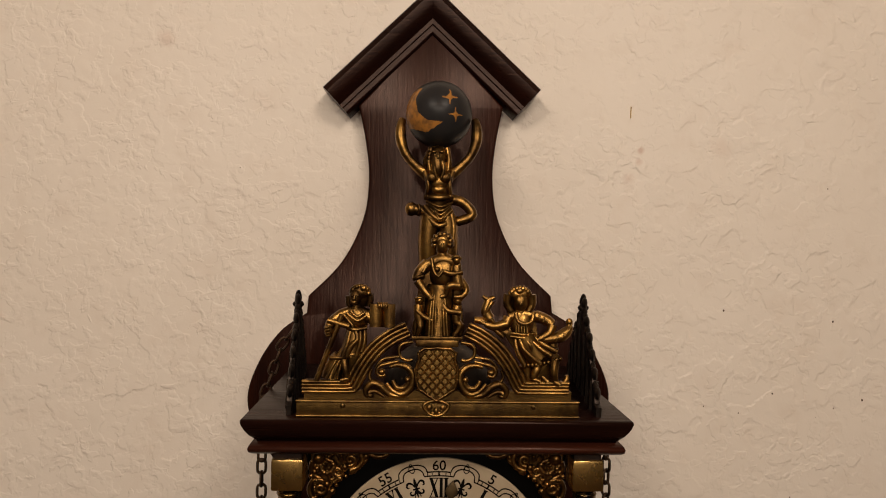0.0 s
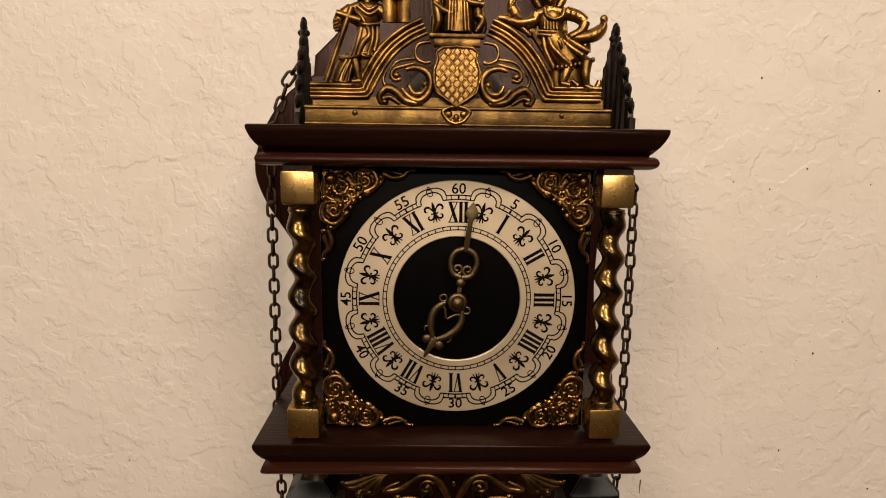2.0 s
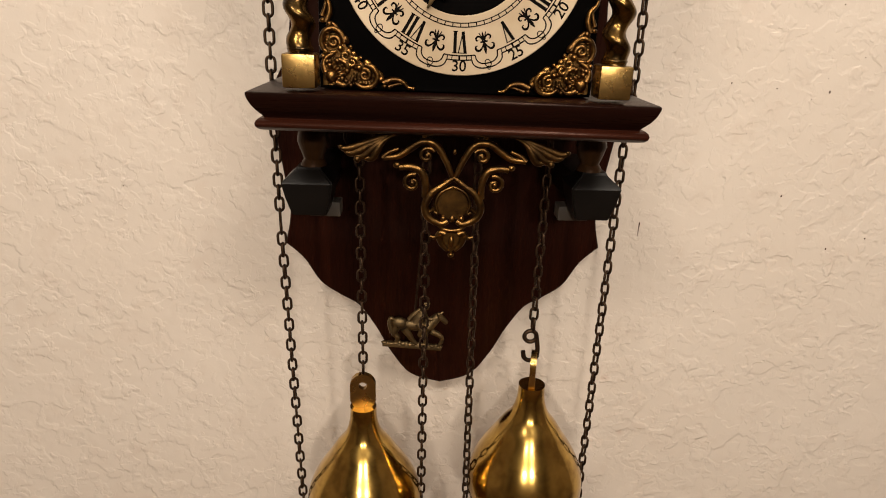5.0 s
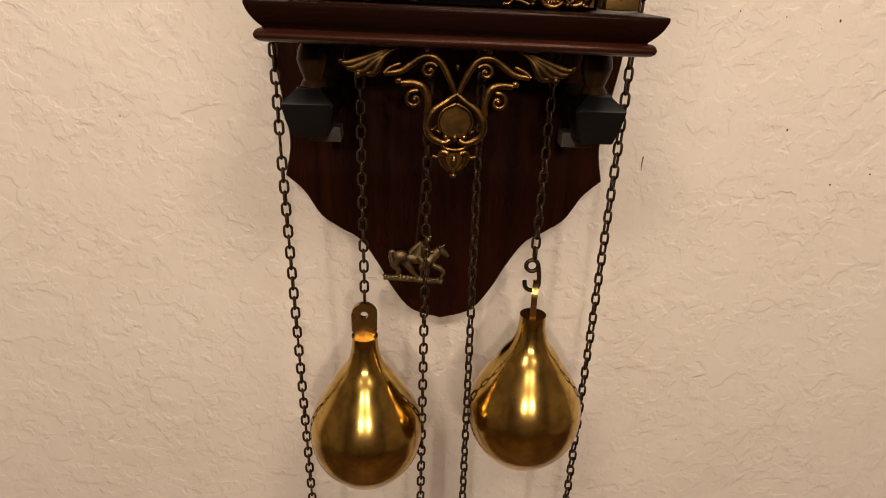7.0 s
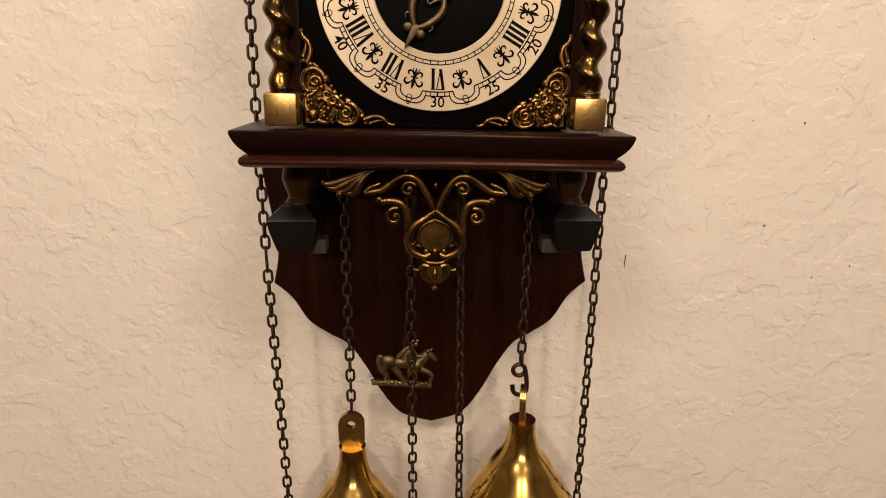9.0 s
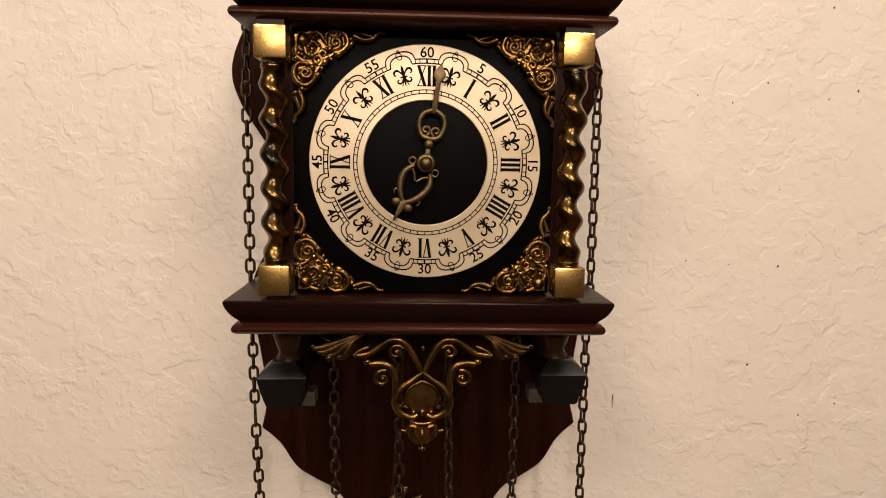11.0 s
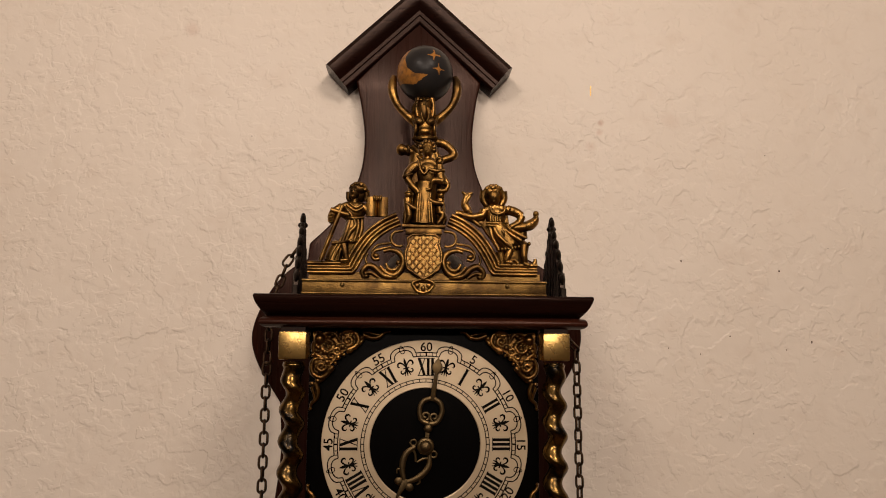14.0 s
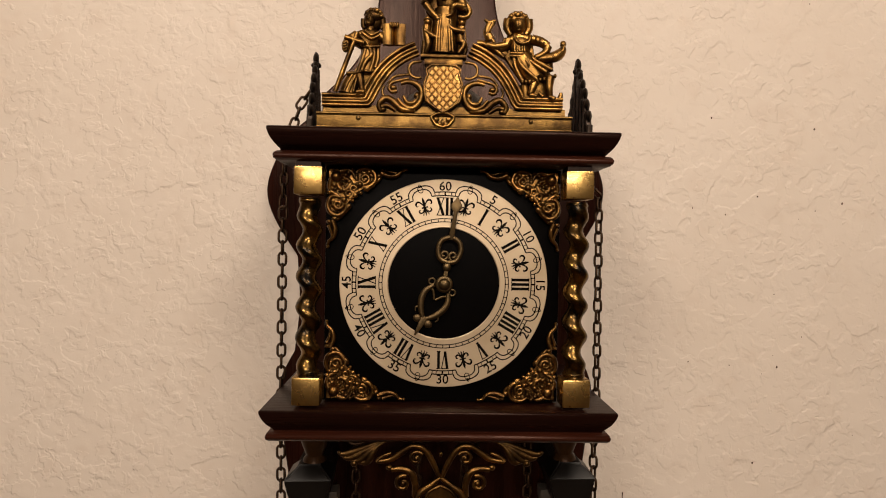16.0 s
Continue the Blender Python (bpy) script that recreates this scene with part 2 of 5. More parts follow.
def finish(bm, mat, name, angle=54):
    bmesh.ops.recalc_face_normals(bm, faces=bm.faces)
    me = bpy.data.meshes.new(name)
    bm.to_mesh(me)
    bm.free()
    for p in me.polygons:
        p.use_smooth = True
    me.set_sharp_from_angle(angle=radians(angle))
    me.materials.append(mat)
    return me


TURN = [Matrix.Identity(4)]


def piece(name, me, parent, m=None, label=""):
    """An object on the mesh me, under a thing or a part, at the world pose m."""
    ob = new(name, me)
    m = TURN[0] @ (m or Matrix.Identity(4))
    if parent:
        ob.parent = parent
        ob.matrix_parent_inverse = WORLD_OF[parent].inverted()
    ob.matrix_basis = m
    WORLD_OF[ob] = m
    return tagged(ob, label)


def part(name, bm, mat, parent, label="", m=None, angle=54):
    return piece(name, finish(bm, mat, name, angle), parent, m, label)


def thing(name, place, label, category, group="", kind=""):
    ob = new(name)
    ob.empty_display_size = 0.02
    ob.matrix_basis = Matrix.Translation(place)
    WORLD_OF[ob] = ob.matrix_basis.copy()
    return tagged(ob, label, category, group, kind)


def solo(name, bm, mat, label, category, group="", kind="", m=None):
    ob = part(name, bm, mat, None, label, m)
    return tagged(ob, label, category, group, kind)


def box(bm, x0, x1, y0, y1, z0, z1, bevel=0.0):
    r = bmesh.ops.create_cube(bm, size=1.0, matrix=Matrix.LocRotScale(((x0 + x1) / 2, (y0 + y1) / 2, (z0 + z1) / 2), None, (x1 - x0, y1 - y0, z1 - z0)))
    if bevel:
        edges = list({e for v in r["verts"] for e in v.link_edges})
        bmesh.ops.bevel(bm, geom=edges, offset=bevel, segments=2, affect="EDGES", profile=0.6)


def ball(bm, place, size, turn=None, seg=12):
    size = (size,) * 3 if isinstance(size, (int, float)) else size
    bmesh.ops.create_uvsphere(bm, u_segments=seg, v_segments=max(6, seg * 2 // 3), radius=1.0, matrix=Matrix.LocRotScale(place, turn, size))


def smooth_line(pts, n=6, closed=False):
    """Catmull-Rom through the points, n steps between two."""
    pts = [Vector(p) for p in pts]
    k = len(pts)
    out = []
    for i in range(k if closed else k - 1):
        p0 = pts[(i - 1) % k] if closed or i else pts[0]
        p1, p2 = pts[i], pts[(i + 1) % k]
        p3 = pts[(i + 2) % k] if closed or i + 2 < k else pts[-1]
        for j in range(n):
            t = j / n
            out.append(0.5 * (2 * p1 + (p2 - p0) * t + (2 * p0 - 5 * p1 + 4 * p2 - p3) * t * t + (3 * p1 - p0 - 3 * p2 + p3) * t ** 3))
    if not closed:
        out.append(pts[-1])
    return out


def tube(bm, pts, r, seg=8, closed=False, flat=1.0, face=(0, -1, 0)):
    """A round rod along pts; r: one radius or one for each end (or a function of 0..1). flat: depth across the face direction."""
    pts = [Vector(p) for p in pts]
    n = len(pts)
    face = Vector(face).normalized()
    rings = []
    for i, p in enumerate(pts):
        a = pts[i - 1] if (i or closed) else p
        b = pts[(i + 1) % n] if (i + 1 < n or closed) else p
        t = (b - a).normalized()
        side = t.cross(face)
        side = side.normalized() if side.length > 1e-4 else t.orthogonal().normalized()
        up = side.cross(t).normalized()
        s = i / max(1, n - 1)
        rad = r(s) if callable(r) else (r[0] + (r[1] - r[0]) * s if isinstance(r, tuple) else r)
        rings.append([bm.verts.new(p + rad * (math.cos(q) * side + flat * math.sin(q) * up)) for q in (2 * math.pi * k / seg for k in range(seg))])
    for i in range(n if closed else n - 1):
        a, b = rings[i], rings[(i + 1) % n]
        for k in range(seg):
            bm.faces.new((a[k], a[(k + 1) % seg], b[(k + 1) % seg], b[k]))
    if not closed:
        bm.faces.new(rings[0])
        bm.faces.new(rings[-1])


def bold(bm, pts, r, seg=8, stout=1.3):
    """A stouter rod for cast ornament."""
    tube(bm, pts, (lambda q: stout * r(q)) if callable(r) else tuple(stout * q for q in r) if isinstance(r, tuple) else stout * r, seg)


def lathe(bm, profile, centre, seg=24, cap=True):
    """Turns (radius, z) rows round the upright axis at centre."""
    rings = []
    for r, z in profile:
        rings.append([bm.verts.new((centre[0] + r * math.cos(a), centre[1] + r * math.sin(a), centre[2] + z)) for a in (2 * math.pi * k / seg for k in range(seg))])
    for a, b in zip(rings, rings[1:]):
        for k in range(seg):
            bm.faces.new((a[k], a[(k + 1) % seg], b[(k + 1) % seg], b[k]))
    if cap:
        bm.faces.new(rings[0])
        bm.faces.new(rings[-1])


def slab(bm, outline, y0, y1, bevel=0.0, seg=2):
    """A plate with an (x, z) outline from y0 (front) to y1."""
    verts = [bm.verts.new((x, y0, z)) for x, z in outline]
    f = bm.faces.new(verts)
    r = bmesh.ops.extrude_face_region(bm, geom=[f])
    moved = [v for v in r["geom"] if isinstance(v, bmesh.types.BMVert)]
    bmesh.ops.translate(bm, verts=moved, vec=(0, y1 - y0, 0))
    if bevel:
        rim = [e for e in bm.edges if e.is_valid and all(abs(v.co.y - y0) < 1e-6 for v in e.verts) and e in f.edges]
        bmesh.ops.bevel(bm, geom=rim, offset=bevel, segments=seg, affect="EDGES", profile=0.5)


def stroke(bm, pts, w, y0, y1, closed=False):
    """A flat inked line of width w (or start and end width) along (x, z) points."""
    pts = [Vector(p) for p in pts]
    n = len(pts)
    rows = []
    for i, p in enumerate(pts):
        a = pts[i - 1] if (i or closed) else p
        b = pts[(i + 1) % n] if (i + 1 < n or closed) else p
        t = (b - a).normalized()
        s = Vector((-t.y, t.x))
        h = (w(i / max(1, n - 1)) if callable(w) else w) / 2
        rows.append([bm.verts.new((p.x + s.x * d * h, y, p.y + s.y * d * h)) for d, y in ((1, y0), (-1, y0), (-1, y1), (1, y1))])
    for i in range(n if closed else n - 1):
        a, b = rows[i], rows[(i + 1) % n]
        for k in range(4):
            bm.faces.new((a[k], a[(k + 1) % 4], b[(k + 1) % 4], b[k]))
    if not closed:
        bm.faces.new(rows[0])
        bm.faces.new(rows[-1])


def spiral(cx, cz, r0, r1, a0, turns, n=22):
    """(x, z) points of a scroll from radius r0 to r1."""
    out = []
    for i in range(n + 1):
        s = i / n
        a = radians(a0) + 2 * math.pi * turns * s
        r = r0 + (r1 - r0) * s
        out.append((cx + r * math.cos(a), cz + r * math.sin(a)))
    return out


def at_y(pts, y):
    return [(x, y, z) for x, z in pts]


def curve_through(pts, n=6):
    return [(v.x, v.y) for v in smooth_line([(a, b, 0) for a, b in pts], n)]


# ---------------------------------------------------------------- the room
WALL_Y = 0.176
bm = bmesh.new()
box(bm, -2.4, 2.4, WALL_Y, WALL_Y + 0.12, -0.1, 2.6)
solo("wall_north", bm, PLASTER, "warm off-white textured plaster wall behind the clock", "wall", kind="structure")
for name, b, mat in (("wall_south", (-2.4, 2.4, -3.32, -3.2, -0.1, 2.6), ROOM), ("wall_east", (2.4, 2.52, -3.32, WALL_Y + 0.12, -0.1, 2.6), ROOM),
                     ("wall_west", (-2.52, -2.4, -3.32, WALL_Y + 0.12, -0.1, 2.6), ROOM)):
    bm = bmesh.new()
    box(bm, *b)
    solo(name, bm, mat, "plain cream painted wall closing the room", "wall", kind="structure")
bm = bmesh.new()
box(bm, -2.52, 2.52, -3.32, WALL_Y + 0.12, -0.22, -0.1)
solo("floor", bm, FLOOR, "plain brown wooden floor", "floor", kind="structure")
bm = bmesh.new()
box(bm, -2.52, 2.52, -3.32, WALL_Y + 0.12, 2.6, 2.7)
solo("ceiling", bm, CEILING, "plain white painted ceiling", "ceiling", kind="structure")

# ---------------------------------------------------------------- the clock
CX = 0.0015
BOARD_Y = 0.155
clock = thing("wall_clock", (0, BOARD_Y, 1.60), "dark mahogany wall clock with brass figures, dial and twisted columns", "clock")

# backboard: a jigsaw-cut plank, one half drawn and mirrored
bm = bmesh.new()
half = [(0.0, 2.024), (0.067, 1.953)]
half += curve_through([(0.067, 1.953), (0.0605, 1.920), (0.0575, 1.886), (0.0625, 1.849), (0.082, 1.809), (0.113, 1.777)], 7)[1:]
half += [(0.1145, 1.761)]
half += curve_through([(0.1145, 1.761), (0.138, 1.745), (0.158, 1.717), (0.169, 1.684), (0.162, 1.654), (0.139, 1.616)], 7)[1:]
half += curve_through([(0.139, 1.616), (0.137, 1.568), (0.142, 1.521)], 5)[1:]
half += curve_through([(0.142, 1.521), (0.156, 1.493), (0.158, 1.465), (0.151, 1.415), (0.147, 1.378), (0.153, 1.346)], 6)[1:]
half += curve_through([(0.153, 1.346), (0.136, 1.330), (0.121, 1.306), (0.102, 1.292), (0.083, 1.280), (0.066, 1.255), (0.051, 1.227), (0.031, 1.202), (0.0, 1.192)], 6)[1:]
outline = half + [(-x, z) for x, z in reversed(half[1:-1])]
slab(bm, outline, BOARD_Y, WALL_Y - 0.001, 0.0022)
part("backboard", bm, MAHOGANY, clock, "dark mahogany backboard with curved cut outline")

# roof: two lengths of moulding that meet in a mitre
PROFILE = [(0.0, 0.1755), (0.0, 0.150), (0.0020, 0.1450), (0.007, 0.1420), (0.013, 0.1430), (0.0185, 0.1460), (0.0225, 0.1500), (0.0258, 0.1502), (0.0265, 0.1520),
           (0.0305, 0.1522), (0.0318, 0.1530), (0.0330, 0.1556), (0.0330, 0.1755)]
slope = math.atan2(0.0945, 0.1000)
for side in (-1, 1):
    bm = bmesh.new()
    rows = []
    for s in (0.0, 0.1380):
        row = []
        for nrm, y in PROFILE:
            # distance along the slope so that the upper end lies in the middle plane
            along = s if s else nrm * math.tan(slope)
            x = along * math.cos(slope) - nrm * math.sin(slope)
            z = 2.0630 - along * math.sin(slope) - nrm * math.cos(slope)
            row.append(bm.verts.new((0.001 + side * x, y, z)))
        rows.append(row)
    k = len(PROFILE)
    for i in range(k):
        bm.faces.new((rows[0][i], rows[0][(i + 1) % k], rows[1][(i + 1) % k], rows[1][i]))
    bm.faces.new(rows[0])
    bm.faces.new(rows[1])
    part("roof_moulding", bm, MAHOGANY_X, clock, "sloping dark moulded roof rail", angle=25)

# the movement with its shelves sits turned a little clockwise on the backboard
TURN[0] = Matrix.Translation((0.002, 0, 1.6)) @ Matrix.Rotation(radians(0.75), 4, "Y") @ Matrix.Translation((-0.002, 0, -1.6))

# two moulded shelves
SHELF = [(0.0, -0.0010), (-0.0006, -0.0001), (-0.0022, 0.0), (-0.0048, -0.0008), (-0.0079, -0.0022), (-0.0113, -0.0044), (-0.0142, -0.0070), (-0.0160, -0.0088), (-0.0170, -0.0090)]
BEAD = [(-0.0170, -0.0062), (-0.0183, -0.0046), (-0.0204, -0.0038), (-0.0225, -0.0044), (-0.0240, -0.0062), (-0.0249, -0.0090)]


def shelf_mesh(top, rows, wide, front, mid):
    bm = bmesh.new()
    rings = []
    for dz, d in rows:
        hx, yf = wide + d, front - d
        rings.append([bm.verts.new((mid + x, y, top + dz)) for x, y in ((-hx, yf), (hx, yf), (hx, BOARD_Y), (-hx, BOARD_Y))])
    for a, b in zip(rings, rings[1:]):
        for k in range(4):
            bm.faces.new((a[k], a[(k + 1) % 4], b[(k + 1) % 4], b[k]))
    bm.faces.new(rings[0])
    bm.faces.new(rings[-1])
    return bm


for name, top, wide, front, mid in (("upper_shelf", 1.7130, 0.1275, -0.0275, CX - 0.0006), ("lower_shelf", 1.5085, 0.1306, -0.0255, CX - 0.0012)):
    sh = part(name, shelf_mesh(top, SHELF, wide, front, mid), MAHOGANY_X, clock, "moulded dark mahogany shelf", angle=60)
    part("bead_moulding", shelf_mesh(top, BEAD, wide, front, mid), RED_EDGE, sh, "reddish rounded lower edge", angle=60)

# case with its black front plate
bm = bmesh.new()
box(bm, CX - 0.0885, CX + 0.0885, 0.006, 0.140, 1.5090, 1.6878, 0.001)
case = part("case", bm, EBONY, clock, "ebonised movement case")
bm = bmesh.new()
box(bm, CX - 0.0895, CX + 0.0895, 0.0018, 0.0058, 1.5095, 1.6876, 0.0006)
part("dial_plate", bm, BLACK_LACQUER, clock, "black lacquered dial plate")

# ---- dial
DC = Vector((0.0025, 0.0, 1.60))
DIAL_TURN = 0.0


def on_dial(angle):
    """The pose of a mark whose local x, z are across and outwards, at the dial's centre, turned clockwise by angle."""
    return Matrix.Translation(DC) @ Matrix.Rotation(radians(angle + DIAL_TURN), 4, "Y")


bm = bmesh.new()
PROF = [(0.0424, 0.0016), (0.0424, 0.0003), (0.0430, -0.0001), (0.0440, 0.0), (0.0790, 0.0), (0.0794, 0.0003), (0.0794, 0.0016)]
rings = []
SEG = 128
for k in range(SEG):
    a = 2 * math.pi * k / SEG
    rings.append([bm.verts.new((r * math.sin(a), y, r * math.cos(a))) for r, y in PROF])
for k in range(SEG):
    a, b = rings[k], rings[(k + 1) % SEG]
    for i in range(len(PROF)):
        j = (i + 1) % len(PROF)
        bm.faces.new((a[i], a[j], b[j], b[i]))
dial = part("dial_ring", bm, DIAL, clock, "silvered brass chapter ring with black numerals", on_dial(0), 30)
INK_Y = (-0.00025, 0.0002)


def ring_line(r, w, a0=0.0, a1=360.0, n=120):
    """(x, z) points on a circle round the dial's centre."""
    return [(r * math.sin(radians(a0 + (a1 - a0) * i / n)), r * math.cos(radians(a0 + (a1 - a0) * i / n))) for i in range(n if a1 - a0 == 360 else n + 1)]


bm = bmesh.new()
for r in (0.0470, 0.0494):
    stroke(bm, ring_line(r, 0), 0.00064, *INK_Y, closed=True)
for i in range(60):
    a = radians(6 * i)
    stroke(bm, [(0.0471 * math.sin(a), 0.0471 * math.cos(a)), (0.0493 * math.sin(a), 0.0493 * math.cos(a))], 0.00064, *INK_Y)
part("minute_track", bm, INK, dial, "black railway minute track", on_dial(0))

# a scalloped double line round the ring, one twelfth of it, repeated
bm = bmesh.new()


def scallop(base, bulge, half_angle, n=26):
    out = []
    for i in range(n + 1):
        u = -1 + 2 * i / n
        a = radians(15 + half_angle * u)
        r = base + bulge * math.sqrt(max(0.0, 1 - abs(u) ** 2.6))
        out.append((r * math.sin(a), r * math.cos(a)))
    return out


for base, bulge, ha in ((0.0697, 0.0062, 8.3), (0.0669, 0.0063, 6.3)):
    stroke(bm, ring_line(base, 0, -15 + ha, 15 - ha, 12), 0.00085, *INK_Y)
    stroke(bm, scallop(base, bulge, ha), 0.00085, *INK_Y)
for a in (-6.6, -4.0, 0.0, 4.0, 6.6):
    a = radians(a)
    stroke(bm, [(0.0669 * math.sin(a), 0.0669 * math.cos(a)), (0.0697 * math.sin(a), 0.0697 * math.cos(a))], 0.0006 if a else 0.0012, *INK_Y)
for rr, rad in ((0.0733, 0.0019), (0.0762, 0.0008)):
    stroke(bm, [(rr * math.sin(radians(15)) + rad * math.cos(q), rr * math.cos(radians(15)) + rad * 1.3 * math.sin(q)) for q in (2 * math.pi * i / 14 for i in range(14))],
           0.0006, *INK_Y, closed=True)
scallops = finish(bm, INK, "cartouche_line")
for i in range(12):
    piece("cartouche_line", scallops, dial, on_dial(30 * i))

# a fleur-de-lis between each two hours
bm = bmesh.new()
C = 0.0600
leaf = lambda w: (lambda s: 0.8 * w * math.sin(math.pi * min(1, max(0.04, s))) + 0.0003)  # noqa: E731
stroke(bm, [(0, C + 0.0072), (0, C + 0.0045), (0, C + 0.001), (0, C - 0.001)], leaf(0.0026), *INK_Y)
stroke(bm, [(0, C - 0.0005), (0, C - 0.003), (0, C - 0.0068)], leaf(0.0020), *INK_Y)
stroke(bm, [(-0.0024, C - 0.0004), (0.0024, C - 0.0004)], 0.0011, *INK_Y)
for s in (-1, 1):
    stroke(bm, curve_through([(0.0004 * s, C), (0.0018 * s, C + 0.0030), (0.0040 * s, C + 0.0046), (0.0058 * s, C + 0.0036), (0.0058 * s, C + 0.0016), (0.0044 * s, C + 0.0014)], 4),
           leaf(0.0015), *INK_Y)
    stroke(bm, curve_through([(0.0004 * s, C), (0.0014 * s, C - 0.0028), (0.0030 * s, C - 0.0042), (0.0046 * s, C - 0.0034), (0.0044 * s, C - 0.0018), (0.0034 * s, C - 0.0018)], 4),
           leaf(0.0012), *INK_Y)
    stroke(bm, [(0.0006 * s, C - 0.002), (0.0022 * s, C - 0.0062)], 0.0007, *INK_Y)
fleur = finish(bm, INK, "fleur_ornament")
for i in range(12):
    piece("fleur_ornament", fleur, dial, on_dial(30 * i + 15))

# Roman hours, tops outwards, built of thick and thin strokes
R0, R1 = 0.0520, 0.0652


def roman(text):
    bm = bmesh.new()
    widths = {"I": 0.0034, "V": 0.0062, "X": 0.0066}
    x = -sum(widths[c] for c in text) / 2
    for c in text:
        w = widths[c]
        m, a, b = x + w / 2, x + 0.0005, x + w - 0.0005
        if c == "I":
            stroke(bm, [(m, R0), (m, R1)], 0.0021, *INK_Y)
            serifs = ((m, 0.0031),)
        elif c == "V":
            stroke(bm, [(m, R0), (a + 0.0006, R1)], 0.0020, *INK_Y)
            stroke(bm, [(m, R0), (b - 0.0002, R1)], 0.0007, *INK_Y)
            serifs = ()
        else:
            stroke(bm, [(b - 0.0006, R0), (a + 0.0006, R1)], 0.0021, *INK_Y)
            stroke(bm, [(a + 0.0004, R0), (b - 0.0004, R1)], 0.0007, *INK_Y)
            serifs = ()
        for z in (R0, R1):
            if serifs:
                stroke(bm, [(m - w / 2 + 0.0001, z), (m + w / 2 - 0.0001, z)], 0.0006, *INK_Y)
            elif c == "X" or z == R1:
                stroke(bm, [(x + 0.0001, z), (x + w - 0.0001, z)], 0.0006, *INK_Y)
        x += w
    return bm


for i, text in enumerate(("XII", "I", "II", "III", "IIII", "V", "VI", "VII", "VIII", "IX", "X", "XI")):
    part("roman_numeral", roman(text), INK, dial, "", on_dial(30 * i))


def lettering(text, size):
    """The built-in font as a thin mesh, centred, in local x, z."""
    data = bpy.data.curves.new("lettering", "FONT")
    data.body, data.size, data.align_x, data.align_y, data.extrude, data.resolution_u = text, size, "CENTER", "CENTER", 0.0001, 3
    data.offset = 0.00012
    ob = new("lettering", data)
    bpy.context.view_layer.update()
    me = bpy.data.meshes.new_from_object(ob.evaluated_get(bpy.context.evaluated_depsgraph_get()))
    bpy.data.objects.remove(ob)
    me.transform(Matrix.Translation((0, -0.0001, 0)) @ Matrix.Rotation(radians(90), 4, "X"))
    weld = bmesh.new()
    weld.from_mesh(me)
    bmesh.ops.remove_doubles(weld, verts=weld.verts, dist=1e-6)
    bpy.data.meshes.remove(me)
    return finish(weld, INK, "minute_numeral")


for i in range(12):
    m = on_dial(30 * i) @ Matrix.Translation((0, 0, 0.0737))
    if 4 <= i <= 8:
        m = m @ Matrix.Rotation(math.pi, 4, "Y")
    piece("minute_numeral", lettering(str(5 * i or 60), 0.0098), dial, m)

# ---- pointers of the clock face
def pointer_minute():
    bm = bmesh.new()
    y = -0.0065
    ball(bm, (0, y, 0.0130), (0.0034, 0.0020, 0.0034))
    for s in (-1, 1):
        tube(bm, at_y(curve_through([(0.0006 * s, 0.0165), (0.0060 * s, 0.0185), (0.0086 * s, 0.0260), (0.0066 * s, 0.0325), (0.0012 * s, 0.0355)], 6), y), 0.0019, 8, flat=0.6)
        tube(bm, at_y(spiral(0.0034 * s, 0.0218, 0.0034, 0.0008, 250 if s > 0 else -70, -1.1 * s), y), 0.0010, 6, flat=0.6)
    slab(bm, [(-0.0022, 0.0335), (0.0022, 0.0335), (0.0014, 0.0545), (0.0042, 0.0580), (0.0040, 0.0605), (0.0, 0.0668), (-0.0040, 0.0605), (-0.0042, 0.0580), (-0.0014, 0.0545)],
         y - 0.0008, y + 0.0006, 0.0003)
    slab(bm, [(-0.0014, 0.004), (0.0014, 0.004), (0.0014, 0.0175), (-0.0014, 0.0175)], y - 0.0004, y + 0.0004)
    return bm


def pointer_hour():
    bm = bmesh.new()
    y = -0.0040
    for s in (-1, 1):
        tube(bm, at_y(spiral(0.0088 * s, 0.0028, 0.0024, 0.0022, 0, 1, 16)[:-1], y), 0.0008, 6, closed=True, flat=0.7)
        tube(bm, at_y(curve_through([(0.0060 * s, 0.0045), (0.0095 * s, 0.0110), (0.0092 * s, 0.0180), (0.0058 * s, 0.0250), (0.0012 * s, 0.0300)], 6), y), lambda q: 0.0015 + 0.0010 * math.sin(math.pi * q), 8, flat=0.55)
        tube(bm, at_y(curve_through([(0.0078 * s, 0.0070), (0.0040 * s, 0.0090), (0.0005 * s, 0.0140)], 5), y), (0.0013, 0.0008), 8, flat=0.55)
        tube(bm, at_y(curve_through([(0.0070 * s, 0.0235), (0.0098 * s, 0.0258), (0.0085 * s, 0.0285)], 5), y), (0.0010, 0.0004), 6, flat=0.6)
        ball(bm, (0.0046 * s, y, 0.0325), (0.0034, 0.0012, 0.0030))
    slab(bm, [(-0.0026, 0.0285), (0.0026, 0.0285), (0.0022, 0.0350), (0.0006, 0.0446), (-0.0006, 0.0446), (-0.0022, 0.0350)], y - 0.0007, y + 0.0006, 0.0003)
    return bm


